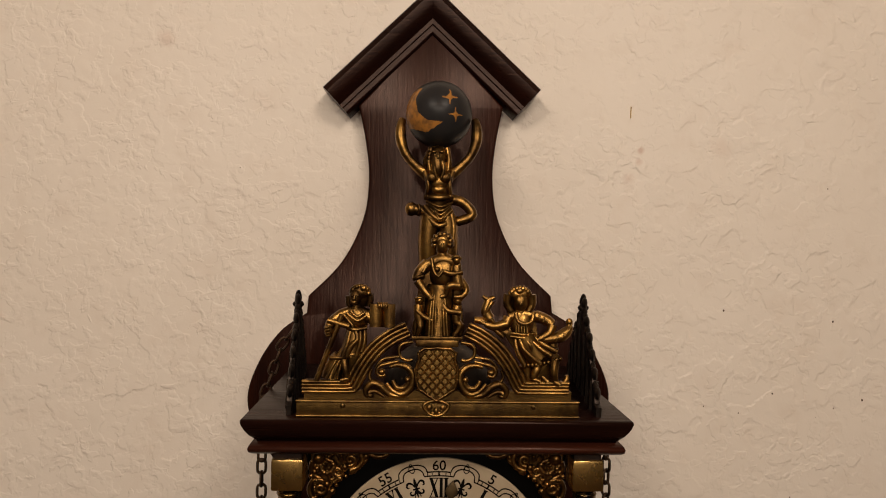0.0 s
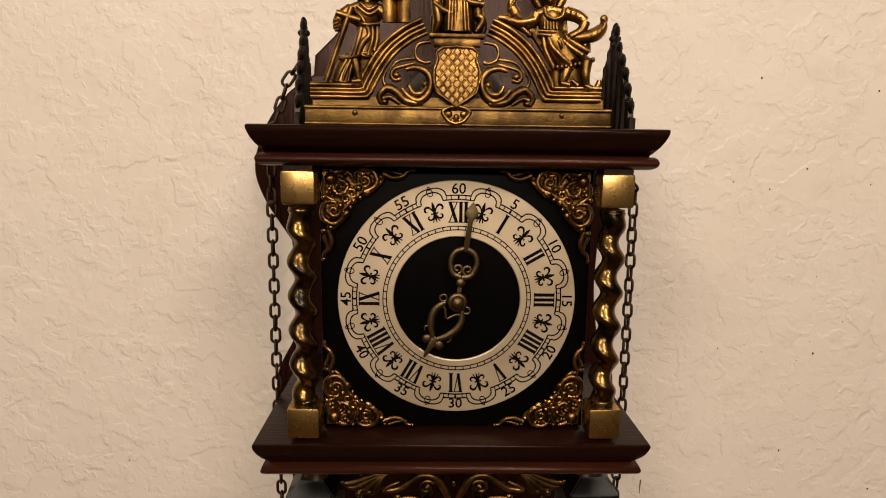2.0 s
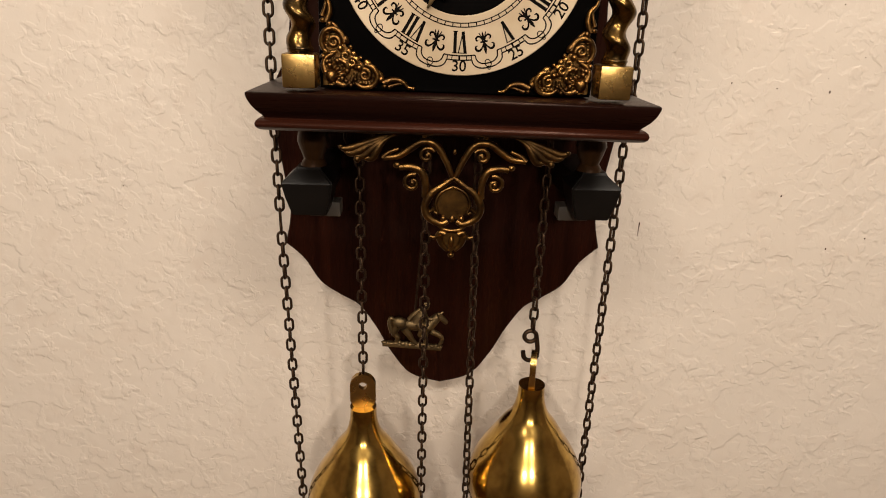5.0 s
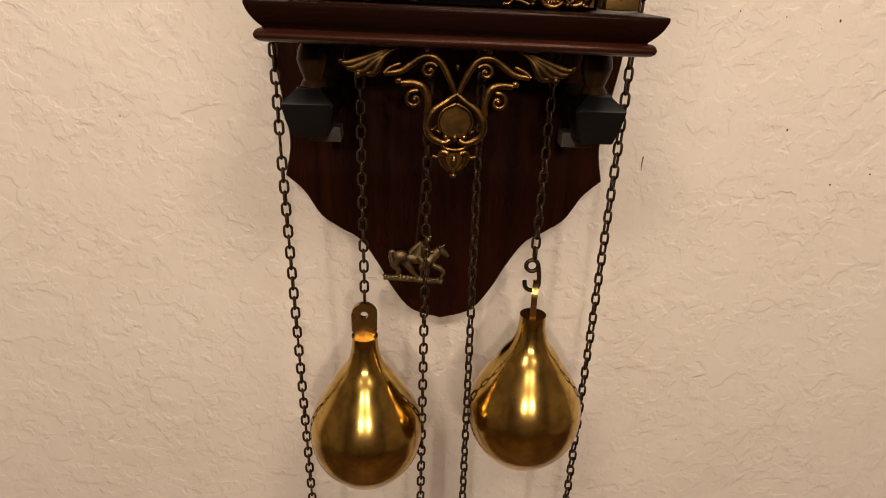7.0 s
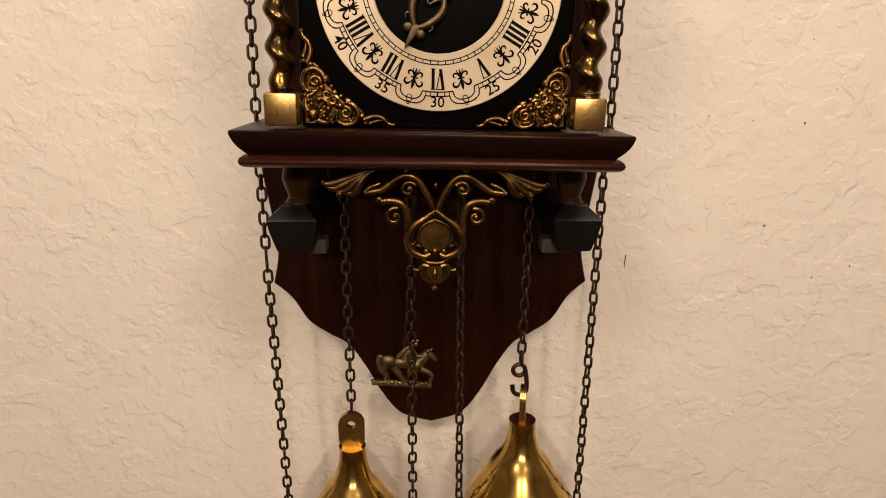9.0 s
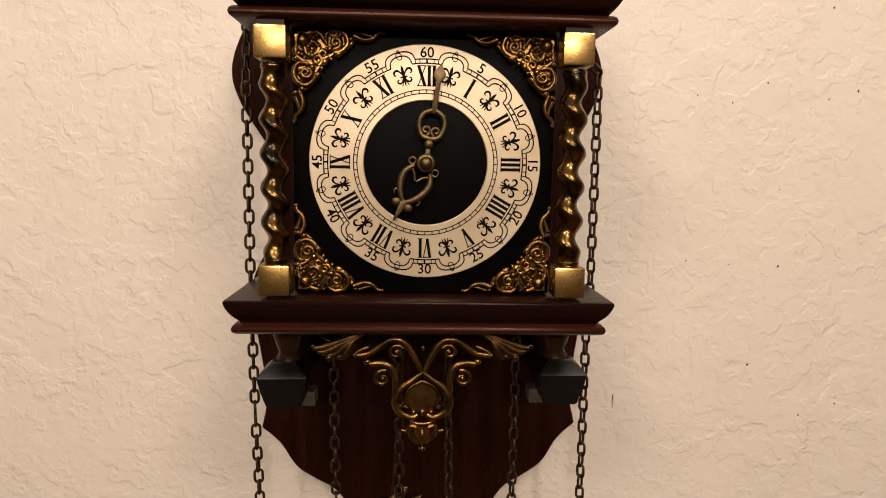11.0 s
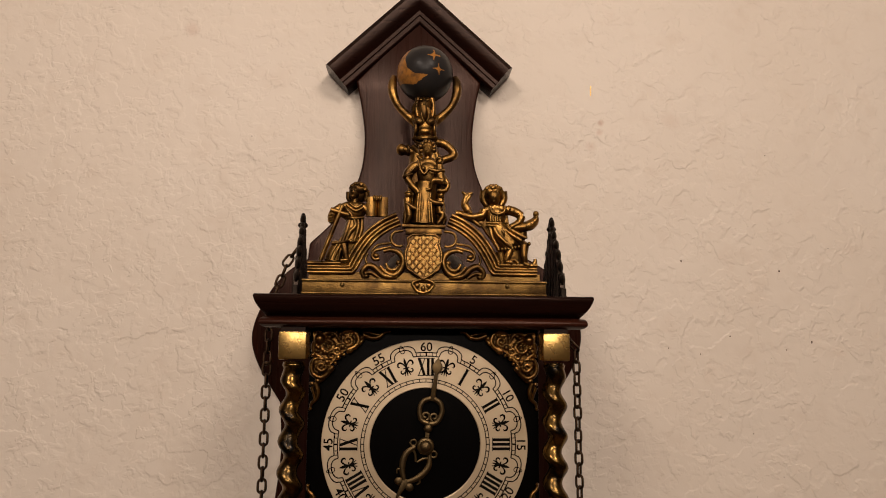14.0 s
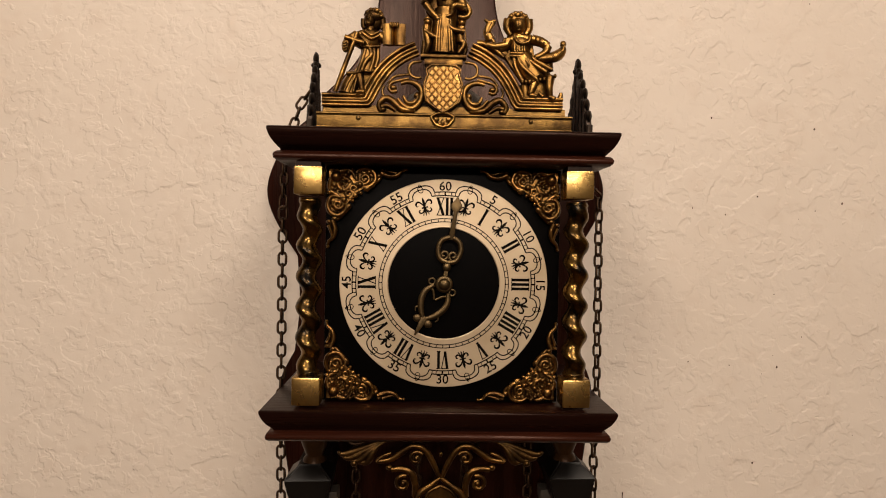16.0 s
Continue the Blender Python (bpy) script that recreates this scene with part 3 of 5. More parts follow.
CENTRE = Matrix.Translation((DC.x, 0, DC.z))
part("hour_pointer", pointer_hour(), BRONZE_POINTER, clock, "pierced bronze hour pointer", CENTRE @ Matrix.Rotation(radians(209), 4, "Y"))
part("minute_pointer", pointer_minute(), BRONZE_POINTER, clock, "pierced bronze minute pointer", CENTRE @ Matrix.Rotation(radians(8.2), 4, "Y"))
bm = bmesh.new()
lathe(bm, [(0.0066, 0.0), (0.0066, 0.0014), (0.0058, 0.0022), (0.0046, 0.0024), (0.0040, 0.0038), (0.0026, 0.0050), (0.0004, 0.0054)], (0, 0, 0), 20)
part("pointer_nut", bm, BRONZE_POINTER, clock, "domed bronze nut", Matrix.Translation((DC.x, -0.0072, DC.z)) @ Matrix.Rotation(radians(90), 4, "X"))
bm = bmesh.new()
lathe(bm, [(0.0025, 0.0), (0.0025, 0.0110)], (0, 0, 0), 12)
part("arbor", bm, BRONZE_POINTER, clock, "", Matrix.Translation((DC.x, 0.0030, DC.z)) @ Matrix.Rotation(radians(90), 4, "X"))

# ---- corner spandrels: cast scrollwork, one corner drawn (u, v from the corner) and mirrored
rng = random.Random(5)
bm = bmesh.new()
YS = -0.0016
slab(bm, [(0.0015, 0.0015), (0.034, 0.0020), (0.034, 0.0100), (0.028, 0.0150), (0.021, 0.021), (0.015, 0.028), (0.0100, 0.034), (0.0020, 0.034)], YS + 0.0012, YS + 0.0034)
for flip in (False, True):
    def sw(pts, dy=0.0):
        return at_y([(b, a) for a, b in pts] if flip else pts, YS + dy)
    bold(bm, sw(curve_through([(0.0600, 0.0013), (0.0565, 0.0022), (0.0530, 0.0055), (0.0470, 0.0066), (0.0405, 0.0042)], 6)), (0.0007, 0.0019), 8)
    bold(bm, sw(curve_through([(0.0560, 0.0046), (0.0500, 0.0038), (0.0440, 0.0018)], 6)), (0.0005, 0.0012), 8)
    ball(bm, sw([(0.0603, 0.0014)])[0], 0.0014, seg=8)
    ball(bm, sw([(0.0392, 0.0064)], -0.0006)[0], (0.0023, 0.0018, 0.0023), seg=8)
    ball(bm, sw([(0.0415, 0.0022)], -0.0004)[0], (0.0022, 0.0016, 0.0016), seg=8)
    bold(bm, sw(curve_through([(0.0225, 0.0100), (0.0228, 0.0036), (0.0285, 0.0010), (0.0345, 0.0030), (0.0368, 0.0088), (0.0338, 0.0136), (0.0288, 0.0158)], 7), -0.0006), lambda q: 0.0010 + 0.0009 * q, 8)
    bold(bm, sw(spiral(0.0285, 0.0088, 0.0040, 0.0010, 100, -1.2), -0.0004), (0.0014, 0.0009), 8)
    bold(bm, sw(curve_through([(0.0262, 0.0040), (0.0300, 0.0048), (0.0330, 0.0082)], 6), 0.0002), (0.0013, 0.0008), 8)
    ball(bm, sw([(0.0305, 0.0162)], -0.0010)[0], (0.0036, 0.0020, 0.0024), Euler((0, 0.9 if flip else 0.6, 0)), 10)
    bold(bm, sw(curve_through([(0.0355, 0.0120), (0.0385, 0.0098), (0.0405, 0.0072)], 6)), (0.0016, 0.0009), 8)
    bold(bm, sw(spiral(0.0205, 0.0165, 0.0036, 0.0009, 20, 1.3), -0.0008), (0.0015, 0.0009), 8)
    bold(bm, sw(curve_through([(0.0100, 0.0035), (0.0145, 0.0022), (0.0190, 0.0040), (0.0215, 0.0085)], 6), -0.0004), (0.0018, 0.0010), 8)
    bold(bm, sw(curve_through([(0.0125, 0.0085), (0.0160, 0.0095), (0.0178, 0.0130), (0.0160, 0.0165)], 6), -0.0008), (0.0010, 0.0018), 8)
    for u, v, r in ((0.0045, 0.0165, 0.0020), (0.0172, 0.0112, 0.0021), (0.0142, 0.0062, 0.0020), (0.0196, 0.0022, 0.0018), (0.0250, 0.0132, 0.0022), (0.0258, 0.0196, 0.0015), (0.0225, 0.0058, 0.0015)):
        ball(bm, sw([(u, v)], -0.0012)[0], r, seg=8)
    for k in range(16):
        u, v = rng.uniform(0.005, 0.034), rng.uniform(0.003, 0.017)
        if u + v < 0.040:
            ball(bm, sw([(u, v)], -0.0002)[0], (rng.uniform(0.0010, 0.0024), 0.0016, rng.uniform(0.0009, 0.0016)), Euler((0, rng.uniform(0, 3), 0)), 8)
ball(bm, (0.0215, YS - 0.0010, 0.0215), (0.0024, 0.0020, 0.0024), seg=10)
ball(bm, (0.0070, YS - 0.0010, 0.0075), (0.0042, 0.0032, 0.0042))
for k in range(9):
    a = radians(-40 + 22 * k)
    ball(bm, (0.0070 + 0.0058 * math.cos(a), YS - 0.0004, 0.0075 + 0.0058 * math.sin(a)), (0.0026, 0.0018, 0.0012), Euler((0, -a, 0)), 8)
spandrel = finish(bm, BRASS_DARK, "corner_spandrel")
for sx, sz in ((1, 1), (-1, 1), (1, -1), (-1, -1)):
    piece("corner_spandrel", spandrel, clock, Matrix.Translation((CX - sx * 0.0885, 0, 1.5100 if sz > 0 else 1.6872)) @ Matrix.Diagonal((sx, 1, sz, 1)), "cast antique brass corner scrollwork")

# ---- twisted columns with square brass blocks
def twisted_shaft(h):
    bm = bmesh.new()
    n, seg, pitch = 96, 20, 0.0226
    rings = []
    for i in range(n + 1):
        z = h * i / n
        edge = min(1.0, z / 0.014, (h - z) / 0.016)
        q = 2 * math.pi * (h - z) / pitch
        ox, oy = 0.0024 * edge * math.cos(q), 0.0024 * edge * math.sin(q)
        rad = 0.0078 - 0.0004 * edge
        rings.append([bm.verts.new((ox + rad * math.cos(a), oy + rad * math.sin(a), z)) for a in (2 * math.pi * k / seg for k in range(seg))])
    for a, b in zip(rings, rings[1:]):
        for k in range(seg):
            bm.faces.new((a[k], a[(k + 1) % seg], b[(k + 1) % seg], b[k]))
    bm.faces.new(rings[0])
    bm.faces.new(rings[-1])
    for z in (0.0022, h - 0.0022):
        lathe(bm, [(0.0052, z - 0.002), (0.0078, z - 0.0014), (0.0084, z), (0.0078, z + 0.0014), (0.0052, z + 0.002)], (0, 0, 0), 20)
    return bm


SHAFT = finish(twisted_shaft(0.1305), BRASS_SHAFT, "column")
bm = bmesh.new()
box(bm, -0.0104, 0.0104, -0.0104, 0.0104, 0.0, 0.0208, 0.0017)
BLOCK = finish(bm, BRASS_BLOCK, "block")
for s, phase in ((-1, -6), (1, -164)):
    x = CX + s * 0.0990
    shaft = piece("column", SHAFT, clock, pose(x, -0.0120, 1.5320, 0, 0, phase), "barley-twist column in blackened brass")
    piece("base_block", BLOCK, shaft, pose(x, -0.0120, 1.5088 + 0.0022), "square brass base block")
    piece("cap_block", BLOCK, shaft, pose(x, -0.0120, 1.6645), "square brass capital block")
    bm = bmesh.new()
    box(bm, x - 0.009, x + 0.009, -0.020, -0.003, 1.6850, 1.6908)
    part("spacer", bm, EBONY, shaft)

# ---- pediment on the upper shelf
PY, PX = -0.0215, CX - 0.0026
BX0, BX1 = CX - 0.0936, CX + 0.0918
bm = bmesh.new()
box(bm, BX0, BX1, PY + 0.0005, PY + 0.0065, 1.7130, 1.7240, 0.0004)
for z, r in ((1.7236, 0.0011), (1.7140, 0.0009)):
    tube(bm, [(BX0, PY, z), (BX1, PY, z)], r, 8)
box(bm, BX0 + 0.0045, BX1 - 0.0045, PY + 0.0030, PY + 0.0062, 1.7240, 1.7302)
for x in (BX0 + 0.030, BX1 - 0.030):
    ball(bm, (x, PY + 0.0006, 1.7205), (0.0018, 0.0012, 0.0018), seg=10)
ped = part("pediment", bm, BRASS_RAIL, clock, "cast antique brass pediment with broken arch and scrolls")
for s in (-1, 1):
    bm = bmesh.new()
    path = [(s * 0.0872, 1.7333), (s * 0.0580, 1.7333)] + curve_through([(s * 0.0552, 1.7338), (s * 0.0510, 1.7423), (s * 0.0457, 1.7510), (s * 0.0388, 1.7592), (s * 0.0292, 1.7665), (s * 0.0195, 1.7712)], 6)
    path = [(PX + x, z) for x, z in path]
    for off, r, dy in ((0.0034, 0.0014, -0.0012), (0.0010, 0.0015, 0.0004), (-0.0012, 0.0013, -0.0008), (-0.0035, 0.0013, 0.0002)):
        line = []
        for i, p in enumerate(path):
            a, b = path[max(0, i - 1)], path[min(len(path) - 1, i + 1)]
            t = Vector((b[0] - a[0], b[1] - a[1])).normalized()
            wide = 1.0 if i < 2 else 1.22
            line.append((p[0] + t.y * s * off * wide, PY + dy, p[1] - t.x * s * off * wide))
        tube(bm, line, r, 8)
    stroke(bm, path, lambda q: 0.0072 if q < 0.04 else 0.0086, PY + 0.0002, PY + 0.0055)
    part("arch_moulding", bm, BRASS_OLD, ped, "ridged half arch of antique brass")
    bm = bmesh.new()
    c = lambda pts: at_y([(PX + s * x, z) for x, z in pts], PY + 0.0014)  # noqa: E731
    # ring beside the pedestal
    bold(bm, c(curve_through([(0.0158, 1.7625), (0.0225, 1.7612), (0.0249, 1.7572), (0.0236, 1.7524), (0.0190, 1.7504), (0.0160, 1.7510)], 6)), 0.0009, 8)
    # large scroll with its two knobs
    bold(bm, c(curve_through([(0.0305, 1.7462), (0.0250, 1.7474), (0.0190, 1.7456), (0.0153, 1.7400), (0.0172, 1.7322), (0.0225, 1.7282), (0.0286, 1.7304), (0.0328, 1.7352)], 7)), lambda q: 0.0009 + 0.0011 * math.sin(math.pi * q), 8)
    bold(bm, c(curve_through([(0.0286, 1.7372), (0.0262, 1.7328), (0.0212, 1.7324), (0.0178, 1.7364)], 6)), (0.0009, 0.0017), 8)
    ball(bm, c([(0.0190, 1.7377)])[0], (0.0023, 0.0022, 0.0025), seg=10)
    bold(bm, c(curve_through([(0.0335, 1.7408), (0.0372, 1.7400), (0.0392, 1.7430), (0.0372, 1.7465), (0.0322, 1.7482), (0.0248, 1.7500)], 6)), (0.0011, 0.0009), 8)
    ball(bm, c([(0.0360, 1.7428)])[0], (0.0027, 0.0024, 0.0022), seg=10)
    bold(bm, c(curve_through([(0.0400, 1.7456), (0.0352, 1.7510), (0.0250, 1.7528)], 6)), 0.0008, 8)
    # leaf in the lower corner
    bold(bm, c(curve_through([(0.0448, 1.7260), (0.0462, 1.7306), (0.0418, 1.7352), (0.0360, 1.7330), (0.0300, 1.7278), (0.0200, 1.7268)], 7)), lambda q: 0.0010 + 0.0011 * math.sin(math.pi * q), 8)
    bold(bm, c(curve_through([(0.0442, 1.7290), (0.0400, 1.7300), (0.0340, 1.7264)], 6)), (0.0016, 0.0008), 8)
    ball(bm, c([(0.0432, 1.7272)])[0], (0.0024, 0.0018, 0.0016), seg=8)
    bold(bm, c(curve_through([(0.0418, 1.7352), (0.0440, 1.7400), (0.0425, 1.7445)], 6)), (0.0009, 0.0007), 8)
    part("scrollwork", bm, BRASS_OLD, ped, "pierced brass scrolls")
bm = bmesh.new()
box(bm, PX - 0.0166, PX + 0.0166, PY - 0.0030, PY + 0.0065, 1.7646, 1.7670, 0.0006)
box(bm, PX - 0.0140, PX + 0.0140, PY - 0.0012, PY + 0.0060, 1.7598, 1.7646, 0.0009)
part("pedestal", bm, BRASS_OLD, ped)
# shield with a lozenge lattice
SH = [(-0.0085, 1.7590), (-0.0035, 1.7590), (0.0, 1.7597), (0.0035, 1.7590), (0.0085, 1.7590), (0.0124, 1.7562), (0.0114, 1.7520), (0.0136, 1.7462), (0.0136, 1.7395), (0.0120, 1.7330), (0.0060, 1.7288), (0.0, 1.7248),
      (-0.0060, 1.7288), (-0.0120, 1.7330), (-0.0136, 1.7395), (-0.0136, 1.7462), (-0.0114, 1.7520), (-0.0124, 1.7562)]
bm = bmesh.new()
slab(bm, [(PX + x, z) for x, z in SH], PY - 0.0022, PY + 0.0040)
tube(bm, [(PX + x, PY - 0.0028, z) for x, z in SH], 0.0011, 8, closed=True)
shield = part("shield", bm, BRASS_DARK, clock, "brass shield with raised lozenges")
stepx, stepz = 0.0054, 0.0062
bm = bmesh.new()
rim = [bm.verts.new((dx * stepx * 0.46, 0, dz * stepz * 0.46)) for dx, dz in ((1, 0), (0, 1), (-1, 0), (0, -1))]
crown = [bm.verts.new((dx * stepx * 0.31, -0.0011, dz * stepz * 0.31)) for dx, dz in ((1, 0), (0, 1), (-1, 0), (0, -1))]
for k in range(4):
    bm.faces.new((rim[k], rim[(k + 1) % 4], crown[(k + 1) % 4], crown[k]))
bm.faces.new(crown)
bm.faces.new(rim)
LOZENGE = finish(bm, BRASS_SHIELD, "lozenge", 10)
for i in range(-5, 6):
    for j in range(-6, 7):
        x, z = i * stepx / 2, 1.7440 + j * stepz / 2
        lim = 0.0118 if z > 1.734 else 0.0118 - (1.734 - z) * 1.5
        if z > 1.7495:
            lim = 0.0100
        if (i + j) % 2 == 0 and abs(x) <= lim and 1.7285 <= z <= 1.7566:
            piece("lozenge", LOZENGE, shield, pose(PX + x, PY - 0.0022, z))
bm = bmesh.new()
for s in (-1, 1):
    tube(bm, at_y([(PX + x, z) for x, z in curve_through([(0.0, 1.7250), (0.0045 * s, 1.7242), (0.0082 * s, 1.7218), (0.0066 * s, 1.7186), (0.0040 * s, 1.7160), (0.0, 1.7148)], 5)], PY - 0.0022), 0.0011, 8)
    ball(bm, (PX + 0.0044 * s, PY - 0.0018, 1.7204), (0.0022, 0.0012, 0.0020), seg=10)
    ball(bm, (PX + 0.0022 * s, PY - 0.0020, 1.7166), (0.0016, 0.0012, 0.0014), seg=8)
ball(bm, (PX, PY - 0.0022, 1.7180), (0.0018, 0.0014, 0.0026), seg=10)
part("shield_bracket", bm, BRASS_OLD, ped)


# bell behind the pediment
bm = bmesh.new()
lathe(bm, [(0.0400, 0.0), (0.0405, 0.003), (0.0390, 0.012), (0.0355, 0.023), (0.0290, 0.033), (0.0190, 0.040), (0.0080, 0.0435), (0.0050, 0.0450), (0.0045, 0.0490), (0.0010, 0.0500)], (0, 0, 0), 32)
part("bell", bm, BRONZE_BLACK, clock, "dark bronze bell behind the pediment", pose(CX, 0.0260, 1.7132))


# ---- cast figures: plain shapes, each one mesh
def limb(bm, pts, r):
    if not callable(r):
        r = tuple(1.22 * q for q in r) if isinstance(r, tuple) else 1.22 * r
    tube(bm, [tuple(v) for v in smooth_line(pts, 5)], r, 8)


def figure_book(x0, y, z0):
    """Standing robed shape with a tall cross-headed staff on one side and an open book on the other."""
    bm = bmesh.new()
    P = lambda x, dy, z: (x0 + x, y + dy, z0 + z)  # noqa: E731
    ball(bm, P(-0.0537, -0.0015, 0.0785), (0.0044, 0.0050, 0.0056))
    ball(bm, P(-0.0503, 0.0005, 0.0817), (0.0066, 0.0056, 0.0052))
    for k in range(10):
        a = radians(165 - 18 * k)
        ball(bm, P(-0.0509 + 0.0056 * math.cos(a), -0.0015 - 0.001 * (k % 2), 0.0808 + 0.0048 * math.sin(a)), 0.0019, seg=8)
    ball(bm, P(-0.0485, -0.0045, 0.0844), (0.0022, 0.0014, 0.0020), seg=8)
    limb(bm, [P(-0.0537, -0.0064, 0.0803), P(-0.0543, -0.0072, 0.0776)], 0.0007)
    for s in (-1, 1):
        ball(bm, P(-0.0537 + 0.0019 * s, -0.0060, 0.0796), (0.0011, 0.0007, 0.0006), seg=8)
    ball(bm, P(-0.0545, -0.0046, 0.0752), (0.0024, 0.0020, 0.0018), seg=8)
    limb(bm, [P(-0.0449, 0.0000, 0.0803), P(-0.0443, 0.0000, 0.0761), P(-0.0455, 0.0000, 0.0724)], (0.0022, 0.0014))
    limb(bm, [P(-0.0582, -0.0010, 0.0791), P(-0.0585, -0.0010, 0.0748), P(-0.0575, -0.0010, 0.0724)], (0.0018, 0.0012))
    limb(bm, [P(-0.0533, 0.0000, 0.0736), P(-0.0533, 0.0000, 0.0694)], 0.0030)
    ball(bm, P(-0.0537, 0.0000, 0.0648), (0.0092, 0.0056, 0.0084))
    limb(bm, [P(-0.0636, 0.0000, 0.0665), P(-0.0545, 0.0000, 0.0694), P(-0.0455, 0.0000, 0.0668)], 0.0030)
    limb(bm, [P(-0.0588, -0.0050, 0.0684), P(-0.0521, -0.0066, 0.0636), P(-0.0464, -0.0050, 0.0668)], 0.0010)
    limb(bm, [P(-0.0566, -0.0045, 0.0699), P(-0.0521, -0.0064, 0.0663), P(-0.0476, -0.0045, 0.0689)], 0.0009)
    limb(bm, [P(-0.0612, -0.0035, 0.0672), P(-0.0563, -0.0060, 0.0622), P(-0.0545, -0.0060, 0.0591)], 0.0009)
    limb(bm, [P(-0.0588, -0.0045, 0.0588), P(-0.0527, -0.0064, 0.0578), P(-0.0461, -0.0045, 0.0588)], 0.0012)
    limb(bm, [P(-0.0525, 0.0000, 0.0585), P(-0.0542, -0.0005, 0.0501), P(-0.0557, 0.0000, 0.0407)], (0.0050, 0.0064))
    limb(bm, [P(-0.0563, -0.0045, 0.0573), P(-0.0578, -0.0060, 0.0501), P(-0.0612, -0.0060, 0.0399)], (0.0010, 0.0015))
    limb(bm, [P(-0.0532, -0.0060, 0.0573), P(-0.0517, -0.0074, 0.0519), P(-0.0557, -0.0074, 0.0471), P(-0.0585, -0.0066, 0.0407)], (0.0012, 0.0018))
    limb(bm, [P(-0.0501, -0.0055, 0.0573), P(-0.0498, -0.0066, 0.0501), P(-0.0525, -0.0060, 0.0407)], (0.0010, 0.0014))
    limb(bm, [P(-0.0474, -0.0040, 0.0578), P(-0.0472, -0.0050, 0.0501), P(-0.0489, -0.0050, 0.0434)], (0.0012, 0.0014))
    limb(bm, [P(-0.0696, -0.0040, 0.0390), P(-0.0612, -0.0060, 0.0394), P(-0.0557, -0.0066, 0.0416), P(-0.0503, -0.0050, 0.0411)], 0.0012)
    limb(bm, [P(-0.0624, 0.0010, 0.0386), P(-0.0670, 0.0010, 0.0320), P(-0.0687, 0.0010, 0.0254)], (0.0052, 0.0062))
    for a, b in ((0.0, 0.0), (0.0024, 0.0034), (0.0042, 0.0068)):
        limb(bm, [P(-0.0650 + a, -0.0050, 0.0385), P(-0.0685 + (a + b) / 2, -0.0058, 0.0320), P(-0.0712 + b, -0.0056, 0.0258)], 0.0009)
    limb(bm, [P(-0.0606, -0.0040, 0.0386), P(-0.0592, -0.0060, 0.0326), P(-0.0580, -0.0060, 0.0264)], (0.0026, 0.0017))
    limb(bm, [P(-0.0575, -0.0060, 0.0259), P(-0.0624, -0.0075, 0.0252)], 0.0015)
    limb(bm, [P(-0.0618, -0.0075, 0.0675), P(-0.0696, -0.0075, 0.0465), P(-0.0775, -0.0065, 0.0252)], 0.0015)
    limb(bm, [P(-0.0708, -0.0076, 0.0640), P(-0.0569, -0.0076, 0.0600)], 0.0016)
    limb(bm, [P(-0.0626, -0.0030, 0.0668), P(-0.0687, -0.0045, 0.0624), P(-0.0708, -0.0060, 0.0576)], (0.0032, 0.0022))
    ball(bm, P(-0.0701, -0.0065, 0.0566), (0.0030, 0.0026, 0.0034), seg=10)
    for k in range(4):
        limb(bm, [P(-0.0722 + 0.0003 * k, -0.0090, 0.0592 - 0.0018 * k), P(-0.0692 + 0.0002 * k, -0.0096, 0.0600 - 0.0018 * k)], 0.0008)
    limb(bm, [P(-0.0461, -0.0020, 0.0668), P(-0.0421, -0.0030, 0.0640), P(-0.0382, -0.0020, 0.0622)], (0.0032, 0.0024))
    for s in (-1, 1):
        leaf = [(0.0, -0.0050), (0.0022 * s, -0.0072), (0.0055 * s, -0.0074), (0.0082 * s, -0.0062), (0.0082 * s, -0.0040), (0.0, -0.0030)]
        low, top = ([bm.verts.new(P(-0.0358 + a, b, z)) for a, b in leaf] for z in (0.0596, 0.0746))
        for k in range(6):
            bm.faces.new((low[k], low[(k + 1) % 6], top[(k + 1) % 6], top[k]))
        bm.faces.new(low)
        bm.faces.new(top)
    for k in range(4):
        limb(bm, [P(-0.0384 + 0.0017 * k, -0.0060, 0.0752), P(-0.0381 + 0.0016 * k, -0.0082, 0.0742), P(-0.0379 + 0.0015 * k, -0.0080, 0.0722)], 0.0008)
    ball(bm, P(-0.0509, 0.0015, 0.0790), (0.0074, 0.0046, 0.0080))
    slab(bm, [(x0 + -0.0751, z0 + 0.0252), (x0 + -0.0582, z0 + 0.0252), (x0 + -0.0545, z0 + 0.0308), (x0 + -0.0489, z0 + 0.0416), (x0 + -0.0461, z0 + 0.0585), (x0 + -0.0461, z0 + 0.0668), (x0 + -0.0533, z0 + 0.0700), (x0 + -0.0636, z0 + 0.0668), (x0 + -0.0654, z0 + 0.0610), (x0 + -0.0597, z0 + 0.0579), (x0 + -0.0606, z0 + 0.0477), (x0 + -0.0678, z0 + 0.0380)], y + -0.0012, y + 0.0030, 0.0006)
    return bm


